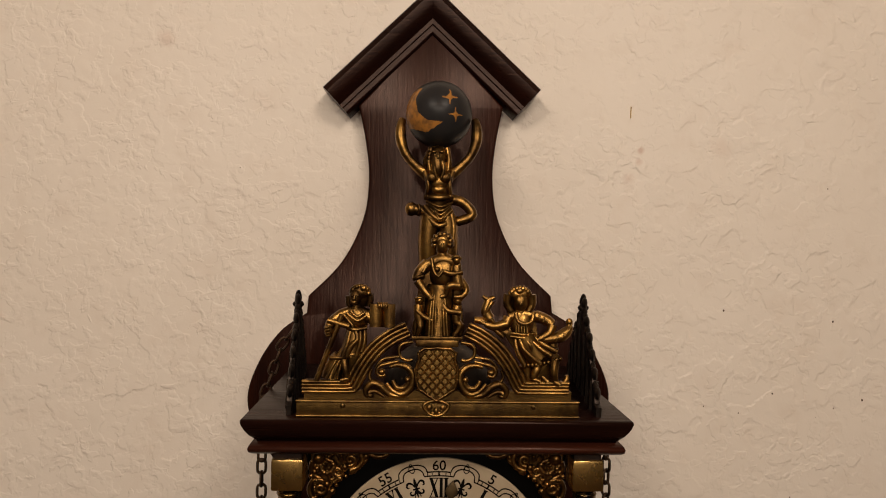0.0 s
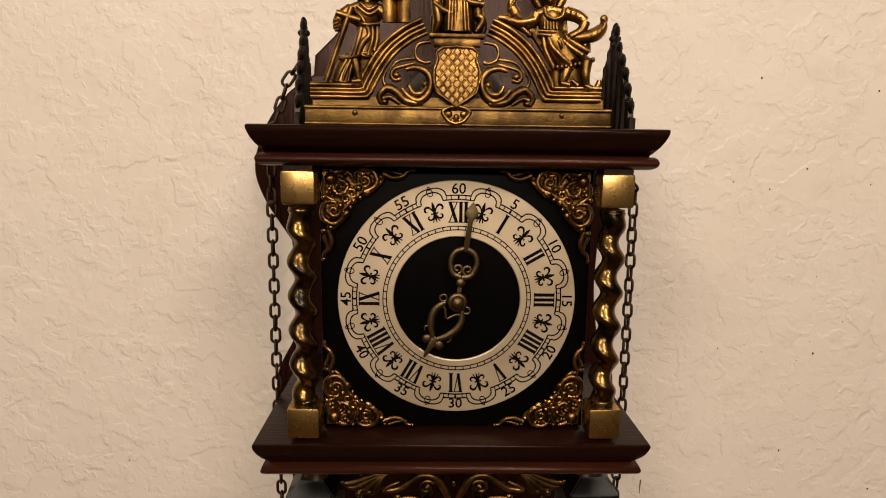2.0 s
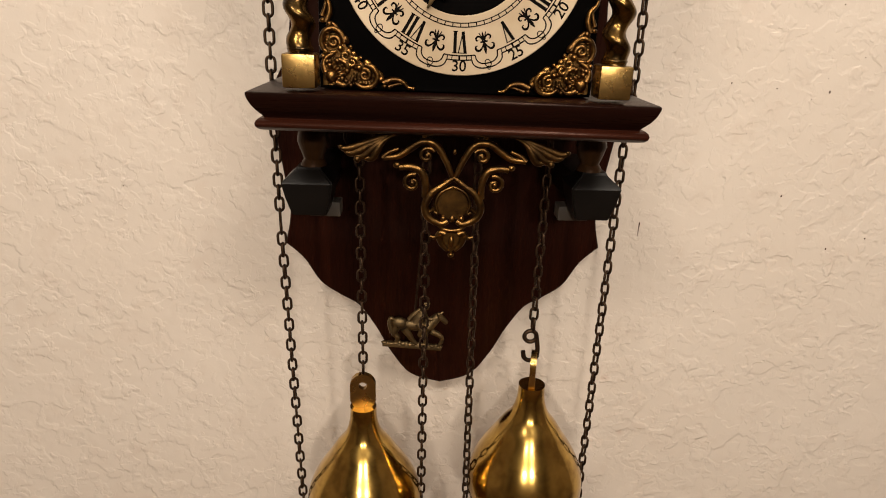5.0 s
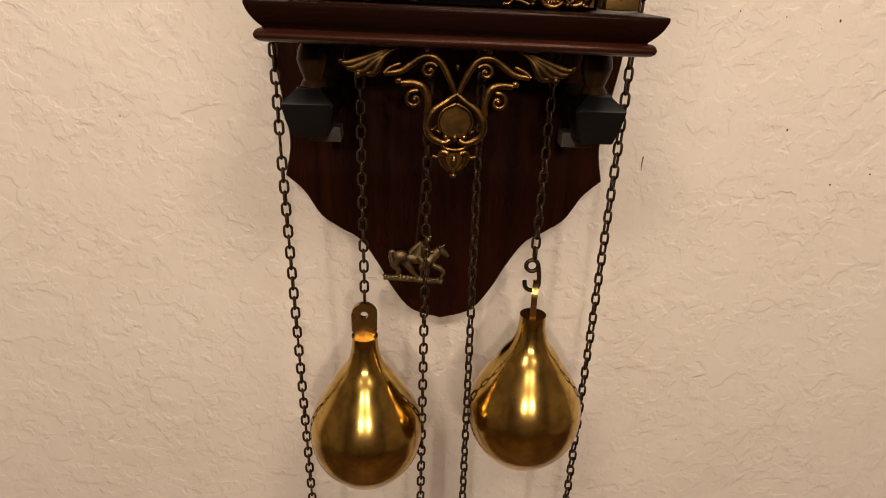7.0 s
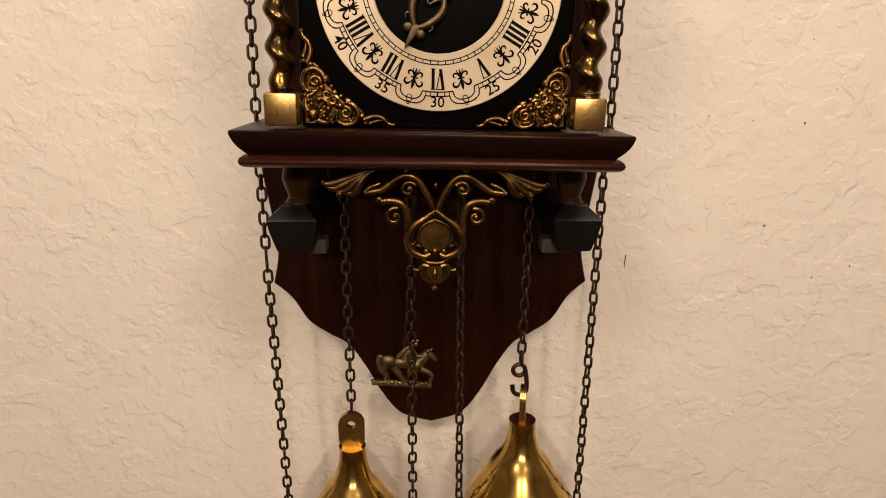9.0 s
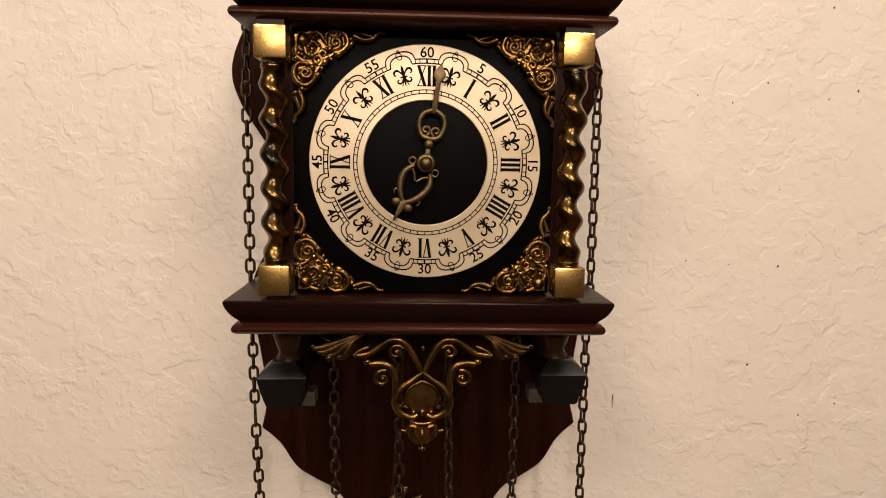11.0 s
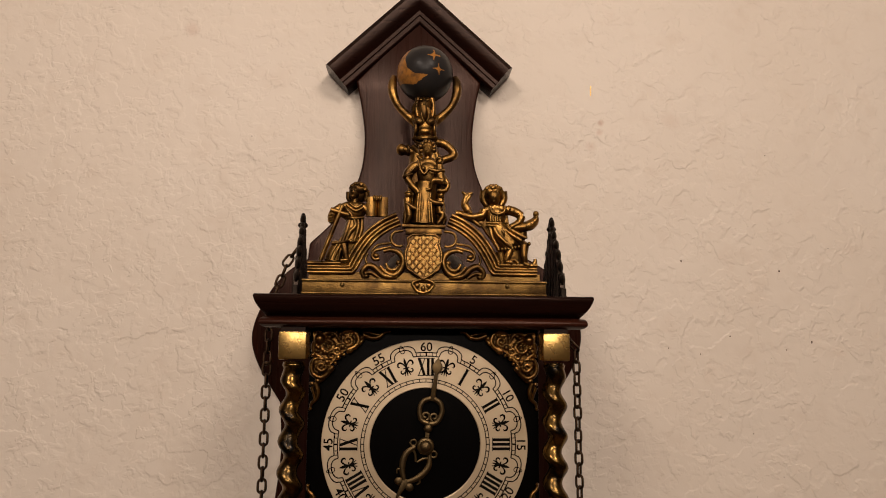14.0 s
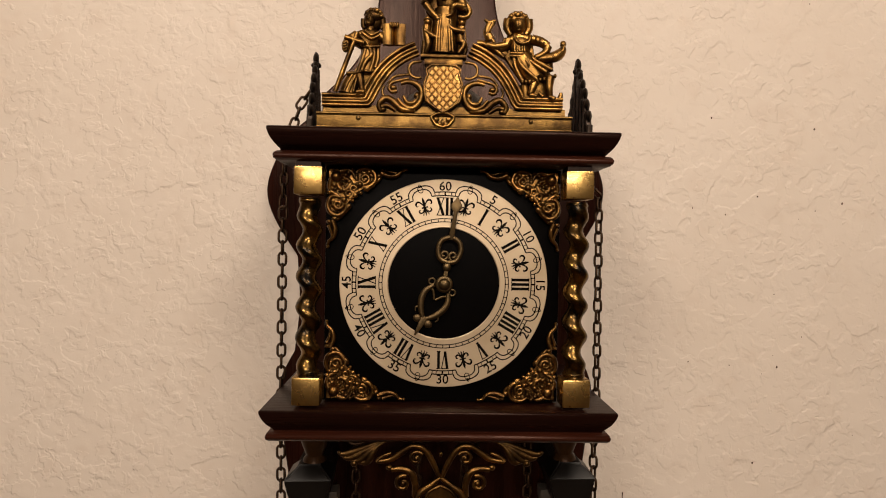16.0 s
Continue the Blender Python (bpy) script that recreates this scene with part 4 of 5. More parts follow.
def figure_seated(x0, y, z0):
    """Seated robed shape with a long horn under one arm and a small perched bird on the other."""
    bm = bmesh.new()
    P = lambda x, dy, z: (x0 + x, y + dy, z0 + z)  # noqa: E731
    ball(bm, P(0.0542, -0.0015, 0.0769), (0.0054, 0.0062, 0.0066))
    ball(bm, P(0.0540, 0.0005, 0.0812), (0.0080, 0.0058, 0.0056))
    limb(bm, [P(0.0470, -0.0010, 0.0815), P(0.0459, -0.0010, 0.0754), P(0.0488, -0.0015, 0.0701)], (0.0030, 0.0016))
    limb(bm, [P(0.0615, -0.0010, 0.0815), P(0.0623, -0.0010, 0.0754), P(0.0599, -0.0015, 0.0706)], (0.0030, 0.0016))
    for k in range(9):
        a = radians(165 - 18.5 * k)
        ball(bm, P(0.0540 + 0.0064 * math.cos(a), -0.0015 - 0.001 * (k % 2), 0.0808 + 0.0050 * math.sin(a)), 0.0020, seg=8)
    ball(bm, P(0.0536, -0.0045, 0.0841), (0.0026, 0.0016, 0.0020), seg=8)
    limb(bm, [P(0.0542, -0.0064, 0.0785), P(0.0539, -0.0072, 0.0757)], 0.0007)
    for s in (-1, 1):
        ball(bm, P(0.0542 + 0.0019 * s, -0.0060, 0.0783), (0.0011, 0.0007, 0.0006), seg=8)
    ball(bm, P(0.0542, -0.0048, 0.0733), (0.0024, 0.0018, 0.0016), seg=8)
    limb(bm, [P(0.0548, 0.0000, 0.0724), P(0.0551, 0.0000, 0.0682)], 0.0030)
    ball(bm, P(0.0558, 0.0000, 0.0619), (0.0084, 0.0054, 0.0094))
    limb(bm, [P(0.0474, 0.0000, 0.0665), P(0.0551, 0.0000, 0.0687), P(0.0645, 0.0000, 0.0672)], 0.0030)
    limb(bm, [P(0.0512, -0.0045, 0.0696), P(0.0524, -0.0062, 0.0648), P(0.0567, -0.0068, 0.0629), P(0.0614, -0.0062, 0.0648), P(0.0628, -0.0045, 0.0694)], 0.0011)
    limb(bm, [P(0.0483, -0.0042, 0.0566), P(0.0561, -0.0062, 0.0559), P(0.0643, -0.0042, 0.0564)], 0.0008)
    limb(bm, [P(0.0481, -0.0042, 0.0544), P(0.0561, -0.0064, 0.0537), P(0.0645, -0.0042, 0.0544)], 0.0011)
    for k in range(5):
        limb(bm, [P(0.0512 + 0.0018 * k, -0.0056, 0.0618), P(0.0514 + 0.0018 * k, -0.0060, 0.0572)], 0.0006)
    limb(bm, [P(0.0563, 0.0000, 0.0537), P(0.0615, 0.0000, 0.0465), P(0.0669, 0.0000, 0.0392)], (0.0070, 0.0072))
    ball(bm, P(0.0705, -0.0005, 0.0431), (0.0088, 0.0056, 0.0060), Euler((0, 0.35, 0)))
    limb(bm, [P(0.0510, -0.0045, 0.0530), P(0.0524, -0.0060, 0.0452), P(0.0573, -0.0060, 0.0361)], (0.0011, 0.0015))
    limb(bm, [P(0.0539, -0.0055, 0.0530), P(0.0561, -0.0074, 0.0471), P(0.0627, -0.0076, 0.0407), P(0.0672, -0.0070, 0.0375)], (0.0011, 0.0016))
    limb(bm, [P(0.0575, -0.0060, 0.0527), P(0.0604, -0.0080, 0.0491), P(0.0615, -0.0076, 0.0452)], (0.0014, 0.0008))
    limb(bm, [P(0.0609, -0.0050, 0.0530), P(0.0667, -0.0070, 0.0472), P(0.0742, -0.0070, 0.0426)], (0.0011, 0.0016))
    limb(bm, [P(0.0640, -0.0040, 0.0537), P(0.0705, -0.0055, 0.0489), P(0.0784, -0.0055, 0.0448)], (0.0012, 0.0018))
    for k in range(10):
        q = k / 9
        ball(bm, P(0.0572 + 0.0236 * q, -0.0064, 0.0354 + 0.0012 * q + 0.0036 * q * q), (0.0014, 0.0012, 0.0016), seg=8)
    limb(bm, [P(0.0663, -0.0040, 0.0353), P(0.0650, -0.0050, 0.0312), P(0.0633, -0.0050, 0.0271)], (0.0028, 0.0016))
    limb(bm, [P(0.0633, -0.0050, 0.0266), P(0.0679, -0.0070, 0.0252)], 0.0013)
    limb(bm, [P(0.0693, -0.0050, 0.0283), P(0.0727, -0.0060, 0.0250)], (0.0010, 0.0015))
    limb(bm, [P(0.0773, -0.0050, 0.0390), P(0.0766, -0.0065, 0.0317), P(0.0776, -0.0060, 0.0259)], (0.0031, 0.0018))
    limb(bm, [P(0.0773, -0.0060, 0.0252), P(0.0808, -0.0075, 0.0233)], 0.0016)
    limb(bm, [P(0.0597, 0.0010, 0.0344), P(0.0606, 0.0010, 0.0277), P(0.0615, 0.0010, 0.0233)], (0.0040, 0.0030))
    limb(bm, [P(0.0848, -0.0030, 0.0237), P(0.0860, -0.0030, 0.0271), P(0.0858, -0.0030, 0.0289)], (0.0018, 0.0010))
    limb(bm, [P(0.0645, -0.0010, 0.0675), P(0.0712, -0.0020, 0.0655), P(0.0756, -0.0030, 0.0622)], (0.0034, 0.0028))
    for k in range(3):
        limb(bm, [P(0.0672 + 0.0030 * k, -0.0040, 0.0695 - 0.0014 * k), P(0.0660 + 0.0030 * k, -0.0064, 0.0655 - 0.0014 * k)], 0.0006)
    limb(bm, [P(0.0756, -0.0035, 0.0617), P(0.0732, -0.0050, 0.0568), P(0.0664, -0.0060, 0.0532)], (0.0027, 0.0018))
    horn = smooth_line([P(0.0660, -0.0050, 0.0525), P(0.0754, -0.0050, 0.0532), P(0.0824, -0.0040, 0.0554), P(0.0865, -0.0030, 0.0595), P(0.0870, -0.0030, 0.0639)], 6)
    tube(bm, [tuple(v) for v in horn], lambda q: 0.0014 + 0.0027 * math.sin(math.pi * min(1, q * 1.05)), 10)
    for i in range(8, 22, 3):
        ball(bm, (horn[i].x, horn[i].y - 0.0034, horn[i].z), (0.0008, 0.0008, 0.0030), Euler((0, 0.5, 0)), 8)
    ball(bm, P(0.0870, -0.0030, 0.0641), (0.0024, 0.0022, 0.0026), seg=10)
    limb(bm, [P(0.0766, 0.0000, 0.0525), P(0.0768, 0.0000, 0.0452)], (0.0030, 0.0034))
    limb(bm, [P(0.0471, -0.0010, 0.0663), P(0.0447, -0.0020, 0.0617), P(0.0399, -0.0030, 0.0595)], (0.0032, 0.0026))
    limb(bm, [P(0.0452, -0.0030, 0.0624), P(0.0370, -0.0045, 0.0607), P(0.0313, -0.0045, 0.0622)], (0.0026, 0.0018))
    limb(bm, [P(0.0244, 0.0000, 0.0643), P(0.0319, 0.0000, 0.0634), P(0.0403, 0.0000, 0.0590), P(0.0458, 0.0000, 0.0559)], (0.0018, 0.0030))
    limb(bm, [P(0.0283, -0.0020, 0.0636), P(0.0370, -0.0035, 0.0590), P(0.0434, -0.0030, 0.0537)], (0.0010, 0.0014))
    limb(bm, [P(0.0341, -0.0030, 0.0658), P(0.0316, -0.0030, 0.0709), P(0.0326, -0.0030, 0.0759), P(0.0331, -0.0030, 0.0783)], (0.0030, 0.0019))
    limb(bm, [P(0.0331, -0.0035, 0.0779), P(0.0292, -0.0035, 0.0805)], (0.0016, 0.0008))
    limb(bm, [P(0.0331, -0.0035, 0.0779), P(0.0372, -0.0035, 0.0798)], (0.0016, 0.0010))
    limb(bm, [P(0.0304, -0.0050, 0.0680), P(0.0333, -0.0056, 0.0735), P(0.0353, -0.0050, 0.0771)], (0.0008, 0.0014))
    limb(bm, [P(0.0337, -0.0045, 0.0668), P(0.0370, -0.0050, 0.0634)], (0.0016, 0.0009))
    ball(bm, P(0.0540, 0.0008, 0.0788), (0.0076, 0.0052, 0.0084))
    slab(bm, [(x0 + 0.0579, z0 + 0.0356), (x0 + 0.0621, z0 + 0.0233), (x0 + 0.0814, z0 + 0.0233), (x0 + 0.0796, z0 + 0.0308), (x0 + 0.0814, z0 + 0.0416), (x0 + 0.0754, z0 + 0.0452), (x0 + 0.0669, z0 + 0.0519), (x0 + 0.0651, z0 + 0.0668), (x0 + 0.0561, z0 + 0.0694), (x0 + 0.0470, z0 + 0.0668), (x0 + 0.0428, z0 + 0.0610), (x0 + 0.0319, z0 + 0.0636), (x0 + 0.0246, z0 + 0.0640), (x0 + 0.0355, z0 + 0.0585), (x0 + 0.0452, z0 + 0.0535), (x0 + 0.0512, z0 + 0.0452)], y + -0.0010, y + 0.0030, 0.0006)
    return bm


def figure_middle(x0, y, z0):
    """Upright draped shape with one small rounded shape on its arm and one at each knee."""
    bm = bmesh.new()
    P = lambda x, dy, z: (x0 + x, y + dy, z0 + z)  # noqa: E731
    ball(bm, P(0.0023, -0.0010, 0.1131), (0.0046, 0.0050, 0.0060))
    ball(bm, P(0.0023, 0.0005, 0.1159), (0.0062, 0.0052, 0.0058))
    for k in range(8):
        a = radians(200 - 31 * k)
        ball(bm, P(0.0023 + 0.0054 * math.cos(a), -0.0012 - 0.001 * (k % 2), 0.1150 + 0.0054 * math.sin(a)), 0.0022, seg=8)
    limb(bm, [P(0.0023, -0.0058, 0.1147), P(0.0020, -0.0066, 0.1123)], 0.0007)
    limb(bm, [P(0.0023, 0.0000, 0.1098), P(0.0026, 0.0000, 0.1044)], 0.0030)
    limb(bm, [P(-0.0062, 0.0000, 0.1005), P(0.0029, -0.0005, 0.1042), P(0.0123, 0.0000, 0.1008)], 0.0034)
    ball(bm, P(0.0029, 0.0000, 0.0947), (0.0094, 0.0058, 0.0112))
    limb(bm, [P(-0.0068, -0.0010, 0.1010), P(-0.0119, -0.0020, 0.0957), P(-0.0138, -0.0030, 0.0904)], (0.0036, 0.0030))
    limb(bm, [P(-0.0162, -0.0040, 0.0909), P(-0.0128, -0.0060, 0.0923), P(-0.0097, -0.0050, 0.0933)], 0.0011)
    limb(bm, [P(-0.0080, -0.0045, 0.0990), P(-0.0102, -0.0055, 0.0953)], 0.0010)
    limb(bm, [P(-0.0133, -0.0045, 0.0897), P(-0.0087, -0.0065, 0.0834), P(-0.0049, -0.0075, 0.0793)], (0.0025, 0.0016))
    ball(bm, P(-0.0046, -0.0078, 0.0788), (0.0024, 0.0018, 0.0020), seg=10)
    limb(bm, [P(-0.0046, -0.0045, 0.1046), P(-0.0032, -0.0066, 0.0969), P(-0.0000, -0.0070, 0.0933), P(0.0033, -0.0070, 0.0978)], 0.0009)
    ball(bm, P(-0.0008, -0.0060, 0.0976), 0.0019, seg=8)
    limb(bm, [P(0.0017, 0.0000, 0.0875), P(0.0007, 0.0000, 0.0718), P(-0.0000, 0.0000, 0.0546)], (0.0074, 0.0092))
    for k in range(7):
        limb(bm, [P(-0.0038 + 0.0013 * k, -0.0074, 0.0815), P(-0.0050 + 0.0017 * k, -0.0092, 0.0690), P(-0.0056 + 0.0020 * k, -0.0094, 0.0550)], (0.0007, 0.0010))
    ball(bm, P(0.0116, -0.0050, 0.1036), (0.0030, 0.0030, 0.0032), seg=10)
    limb(bm, [P(0.0087, -0.0060, 0.1049), P(0.0116, -0.0070, 0.1063), P(0.0142, -0.0060, 0.1046)], 0.0009)
    limb(bm, [P(0.0116, -0.0060, 0.1002), P(0.0120, -0.0070, 0.0935), P(0.0128, -0.0070, 0.0873)], (0.0028, 0.0034))
    limb(bm, [P(0.0149, -0.0080, 0.0960), P(0.0091, -0.0100, 0.0950), P(0.0033, -0.0095, 0.0966)], (0.0015, 0.0013))
    limb(bm, [P(0.0128, -0.0090, 0.0873), P(0.0075, -0.0105, 0.0875), P(0.0053, -0.0100, 0.0848)], (0.0024, 0.0017))
    limb(bm, [P(0.0053, -0.0100, 0.0845), P(0.0047, -0.0095, 0.0812), P(0.0012, -0.0095, 0.0802)], (0.0015, 0.0010))
    limb(bm, [P(0.0147, -0.0060, 0.0911), P(0.0183, -0.0060, 0.0853), P(0.0157, -0.0070, 0.0805), P(0.0099, -0.0080, 0.0802)], (0.0018, 0.0014))
    for k in range(3):
        limb(bm, [P(0.0115 + 0.0016 * k, -0.0098, 0.0888 - 0.0010 * k), P(0.0135 + 0.0014 * k, -0.0092, 0.0852)], 0.0005)
    for hx, hz in ((-0.0120, 0.0772), (0.0129, 0.0772)):
        ball(bm, P(hx, -0.0045, hz), (0.0031, 0.0030, 0.0031), seg=10)
        limb(bm, [P(hx - 0.0028, -0.0058, hz + 0.0008), P(hx, -0.0072, hz + 0.0020), P(hx + 0.0028, -0.0058, hz + 0.0008)], 0.0008)
    limb(bm, [P(-0.0128, -0.0040, 0.0740), P(-0.0125, -0.0050, 0.0682), P(-0.0114, -0.0050, 0.0631)], (0.0027, 0.0025))
    limb(bm, [P(-0.0138, -0.0060, 0.0708), P(-0.0085, -0.0080, 0.0667), P(-0.0041, -0.0090, 0.0650)], (0.0016, 0.0012))
    ball(bm, P(-0.0038, -0.0090, 0.0648), 0.0018, seg=8)
    limb(bm, [P(-0.0116, -0.0060, 0.0633), P(-0.0113, -0.0070, 0.0595), P(-0.0131, -0.0060, 0.0546)], (0.0023, 0.0013))
    limb(bm, [P(-0.0140, -0.0040, 0.0633), P(-0.0145, -0.0040, 0.0585), P(-0.0148, -0.0040, 0.0546)], (0.0018, 0.0012))
    limb(bm, [P(0.0033, -0.0080, 0.0748), P(0.0065, -0.0090, 0.0711), P(0.0145, -0.0080, 0.0699)], (0.0012, 0.0017))
    limb(bm, [P(0.0128, -0.0040, 0.0737), P(0.0116, -0.0050, 0.0682), P(0.0125, -0.0050, 0.0631)], (0.0027, 0.0026))
    limb(bm, [P(0.0128, -0.0065, 0.0633), P(0.0145, -0.0070, 0.0607), P(0.0106, -0.0070, 0.0546)], (0.0023, 0.0013))
    limb(bm, [P(0.0152, -0.0040, 0.0621), P(0.0157, -0.0040, 0.0579), P(0.0149, -0.0040, 0.0546)], (0.0018, 0.0012))
    slab(bm, [(x0 + -0.0155, z0 + 0.0543), (x0 + 0.0162, z0 + 0.0543), (x0 + 0.0171, z0 + 0.0621), (x0 + 0.0162, z0 + 0.0718), (x0 + 0.0152, z0 + 0.0790), (x0 + 0.0188, z0 + 0.0851), (x0 + 0.0162, z0 + 0.0923), (x0 + 0.0143, z0 + 0.1032), (x0 + 0.0029, z0 + 0.1068), (x0 + -0.0080, z0 + 0.1026), (x0 + -0.0153, z0 + 0.0923), (x0 + -0.0128, z0 + 0.0839), (x0 + -0.0153, z0 + 0.0718)], y + -0.0012, y + 0.0030, 0.0006)
    return bm


part("cast_figure", figure_book(PX, PY + 0.0035, 1.7130), BRASS_OLD, ped, "cast brass standing figure holding a book")
part("cast_figure", figure_seated(PX, PY + 0.0035, 1.7130), BRASS_OLD, ped, "cast brass seated figure with a horn and a bird")
part("cast_figure", figure_middle(PX, PY + 0.0035, 1.7130), BRASS_OLD, ped, "cast brass middle figure group")

# ---- side galleries: stepped fret panels of blackened bronze
bm = bmesh.new()
prof = [(-0.018, 1.7130), (-0.019, 1.7215), (-0.012, 1.7225)]
ys = -0.012
steps = [(-0.010, 1.731), (-0.002, 1.733), (0.001, 1.742), (0.009, 1.744), (0.012, 1.753), (0.021, 1.755), (0.025, 1.763), (0.035, 1.766), (0.040, 1.773), (0.049, 1.7755), (0.0515, 1.7795), (0.0525, 1.786),
         (0.058, 1.7885)]
prof += steps
prof += [(0.116 - y, z) for y, z in reversed(prof[:-1])]
slab(bm, [(y, z) for y, z in prof], -0.0018, 0.0018, 0.0005)
for k, (yy, zz) in enumerate(steps):
    for q in (yy, 0.116 - yy):
        ball(bm, (q, 0, zz - 0.002), (0.0052, 0.0024, 0.0046), seg=8)
for q, z0, z1 in ((0.0, 1.715, 1.735), (0.018, 1.715, 1.748), (0.036, 1.716, 1.762), (0.058, 1.716, 1.776), (0.080, 1.716, 1.762), (0.098, 1.715, 1.748), (0.116, 1.715, 1.735)):
    tube(bm, [(q, -0.002, z0), (q, -0.002, z1)], (0.0022, 0.0012), 6)
    tube(bm, [(q, 0.002, z0), (q, 0.002, z1)], (0.0022, 0.0012), 6)
ball(bm, (0.058, 0, 1.7800), (0.0026, 0.0044, 0.0030), seg=8)
ball(bm, (0.064, 0, 1.7790), (0.0050, 0.0018, 0.0018), Euler((0, -0.6, 0)), 8)
gallery = finish(bm, BRONZE_BLACK, "side_gallery")
for x, splay in ((-0.1062, 6.5), (0.1158, -6.0)):
    piece("side_gallery", gallery, clock, Matrix.Translation((x, 0.058, -0.0018)) @ Matrix.Rotation(radians(90 + splay), 4, "Z") @ Matrix.Translation((-0.058, 0, 0)), "stepped blackened bronze side gallery")

TURN[0] = Matrix.Identity(4)

# ---- figure that carries the globe, and the globe
bm = bmesh.new()
AX, AY = 0.0045, 0.076
A = lambda x, dy, z: (AX + x, AY + dy, z)  # noqa: E731
ball(bm, A(-0.001, -0.006, 1.8950), (0.0070, 0.0070, 0.0088))
ball(bm, A(-0.001, -0.001, 1.8955), (0.0108, 0.0080, 0.0098))
for k in range(9):
    q = radians(200 - 27.5 * k)
    limb(bm, [A(-0.001 + 0.0070 * math.cos(q), -0.0080, 1.8965 + 0.0066 * math.sin(q)), A(-0.001 + 0.0100 * math.cos(q), -0.0060, 1.8925 + 0.0072 * math.sin(q)), A(-0.001 + 0.0104 * math.cos(q), -0.0040, 1.8880 + 0.0060 * math.sin(q))], (0.0014, 0.0010))
limb(bm, [A(-0.0015, -0.0105, 1.8930), A(-0.001, -0.0125, 1.8850), A(-0.0005, -0.0105, 1.8800)], (0.0042, 0.0022))
limb(bm, [A(0, 0, 1.8900), A(0, -0.001, 1.8780), A(0, -0.001, 1.8640), A(0, 0, 1.8560)], (0.0088, 0.0082))
ball(bm, A(0.0, -0.006, 1.8760), (0.0095, 0.0060, 0.0090))
limb(bm, [A(-0.0105, -0.006, 1.8635), A(0.0, -0.0115, 1.8625), A(0.0105, -0.006, 1.8635)], 0.0022)
for k in range(7):
    ball(bm, A(-0.009 + 0.003 * k, -0.0105 + 0.0004 * abs(k - 3), 1.8640), 0.0015, seg=8)
ball(bm, A(0, -0.001, 1.8500), (0.0125, 0.0095, 0.0110))
limb(bm, [A(-0.0110, -0.006, 1.8560), A(0.0, -0.0120, 1.8455), A(0.0105, -0.007, 1.8530)], (0.0020, 0.0016))
limb(bm, [A(-0.0100, -0.006, 1.8500), A(0.0, -0.0125, 1.8405), A(0.0115, -0.006, 1.8470)], (0.0022, 0.0014))
limb(bm, [A(-0.0100, 0, 1.8520), A(-0.0150, -0.001, 1.8530), A(-0.0205, -0.002, 1.8540)], (0.0040, 0.0036))
ball(bm, A(-0.0218, -0.002, 1.8540), (0.0052, 0.0050, 0.0056))
limb(bm, [A(-0.0160, -0.005, 1.8575), A(-0.0150, -0.0062, 1.8540), A(-0.0160, -0.005, 1.8505)], 0.0012)
limb(bm, [A(0.0080, 0, 1.8620), A(0.0190, 0, 1.8600), A(0.0275, -0.001, 1.8500), A(0.0180, -0.001, 1.8450), A(0.0110, 0, 1.8440)], (0.0036, 0.0030))
limb(bm, [A(-0.0065, -0.003, 1.8480), A(-0.0085, -0.003, 1.8280), A(-0.0080, 0, 1.7980), A(-0.008, 0, 1.7560)], (0.0068, 0.0052))
limb(bm, [A(0.0065, -0.003, 1.8480), A(0.0080, -0.003, 1.8280), A(0.0080, 0, 1.7980), A(0.008, 0, 1.7560)], (0.0072, 0.0052))
limb(bm, [A(0.0100, -0.008, 1.8500), A(0.0120, -0.009, 1.8380), A(0.0105, -0.009, 1.8250)], (0.0022, 0.0016))
lathe(bm, [(0.014, 0.0), (0.014, 0.004), (0.010, 0.008), (0.009, 0.040), (0.013, 0.046)], (AX, AY + 0.004, 1.7130), 16)
for s in (-1, 1):
    limb(bm, [A(0.0070 * s, -0.001, 1.8800), A(0.0160 * s, -0.002, 1.8865), A(0.0255 * s, -0.003, 1.8965), A(0.0300 * s, -0.003, 1.9080), A(0.0305 * s, -0.001, 1.9190), A(0.0292 * s, 0.002, 1.9260)], lambda q: 0.0046 - 0.0010 * q + 0.0006 * math.cos(9.0 * q))
for s in (-1, 1):
    ball(bm, A(-0.0010 + 0.0030 * s, -0.0122, 1.8985), (0.0024, 0.0014, 0.0012), seg=8)
    ball(bm, A(0.0050 * s, -0.0105, 1.8785), (0.0052, 0.0036, 0.0042), seg=10)
    limb(bm, [A(0.0062 * s, -0.0060, 1.9020), A(0.0080 * s, -0.0070, 1.8930), A(0.0070 * s, -0.0080, 1.8840)], (0.0022, 0.0012))
    limb(bm, [A(0.0110 * s, -0.0060, 1.8840), A(0.0085 * s, -0.0105, 1.8730), A(0.0095 * s, -0.0080, 1.8650)], (0.0016, 0.0012))
    limb(bm, [A(0.0025 * s, -0.0128, 1.8905), A(0.0035 * s, -0.0142, 1.8840), A(0.0015 * s, -0.0135, 1.8775)], (0.0016, 0.0008))
for k in range(4):
    limb(bm, [A(-0.0095 + 0.002 * k, -0.0085, 1.8600 - 0.002 * k), A(0.001, -0.0135, 1.8555 - 0.0032 * k), A(0.0105 - 0.001 * k, -0.0085, 1.8590 - 0.002 * k)], 0.0010)
limb(bm, [A(-0.0010, -0.0130, 1.8985), A(-0.0010, -0.0150, 1.8940), A(-0.0010, -0.0135, 1.8925)], 0.0011)
ball(bm, A(0.0, -0.0115, 1.8690), (0.0060, 0.0030, 0.0036), seg=10)
part("cast_figure", bm, BRASS_OLD, clock, "cast brass bearer figure below the globe")
bm = bmesh.new()
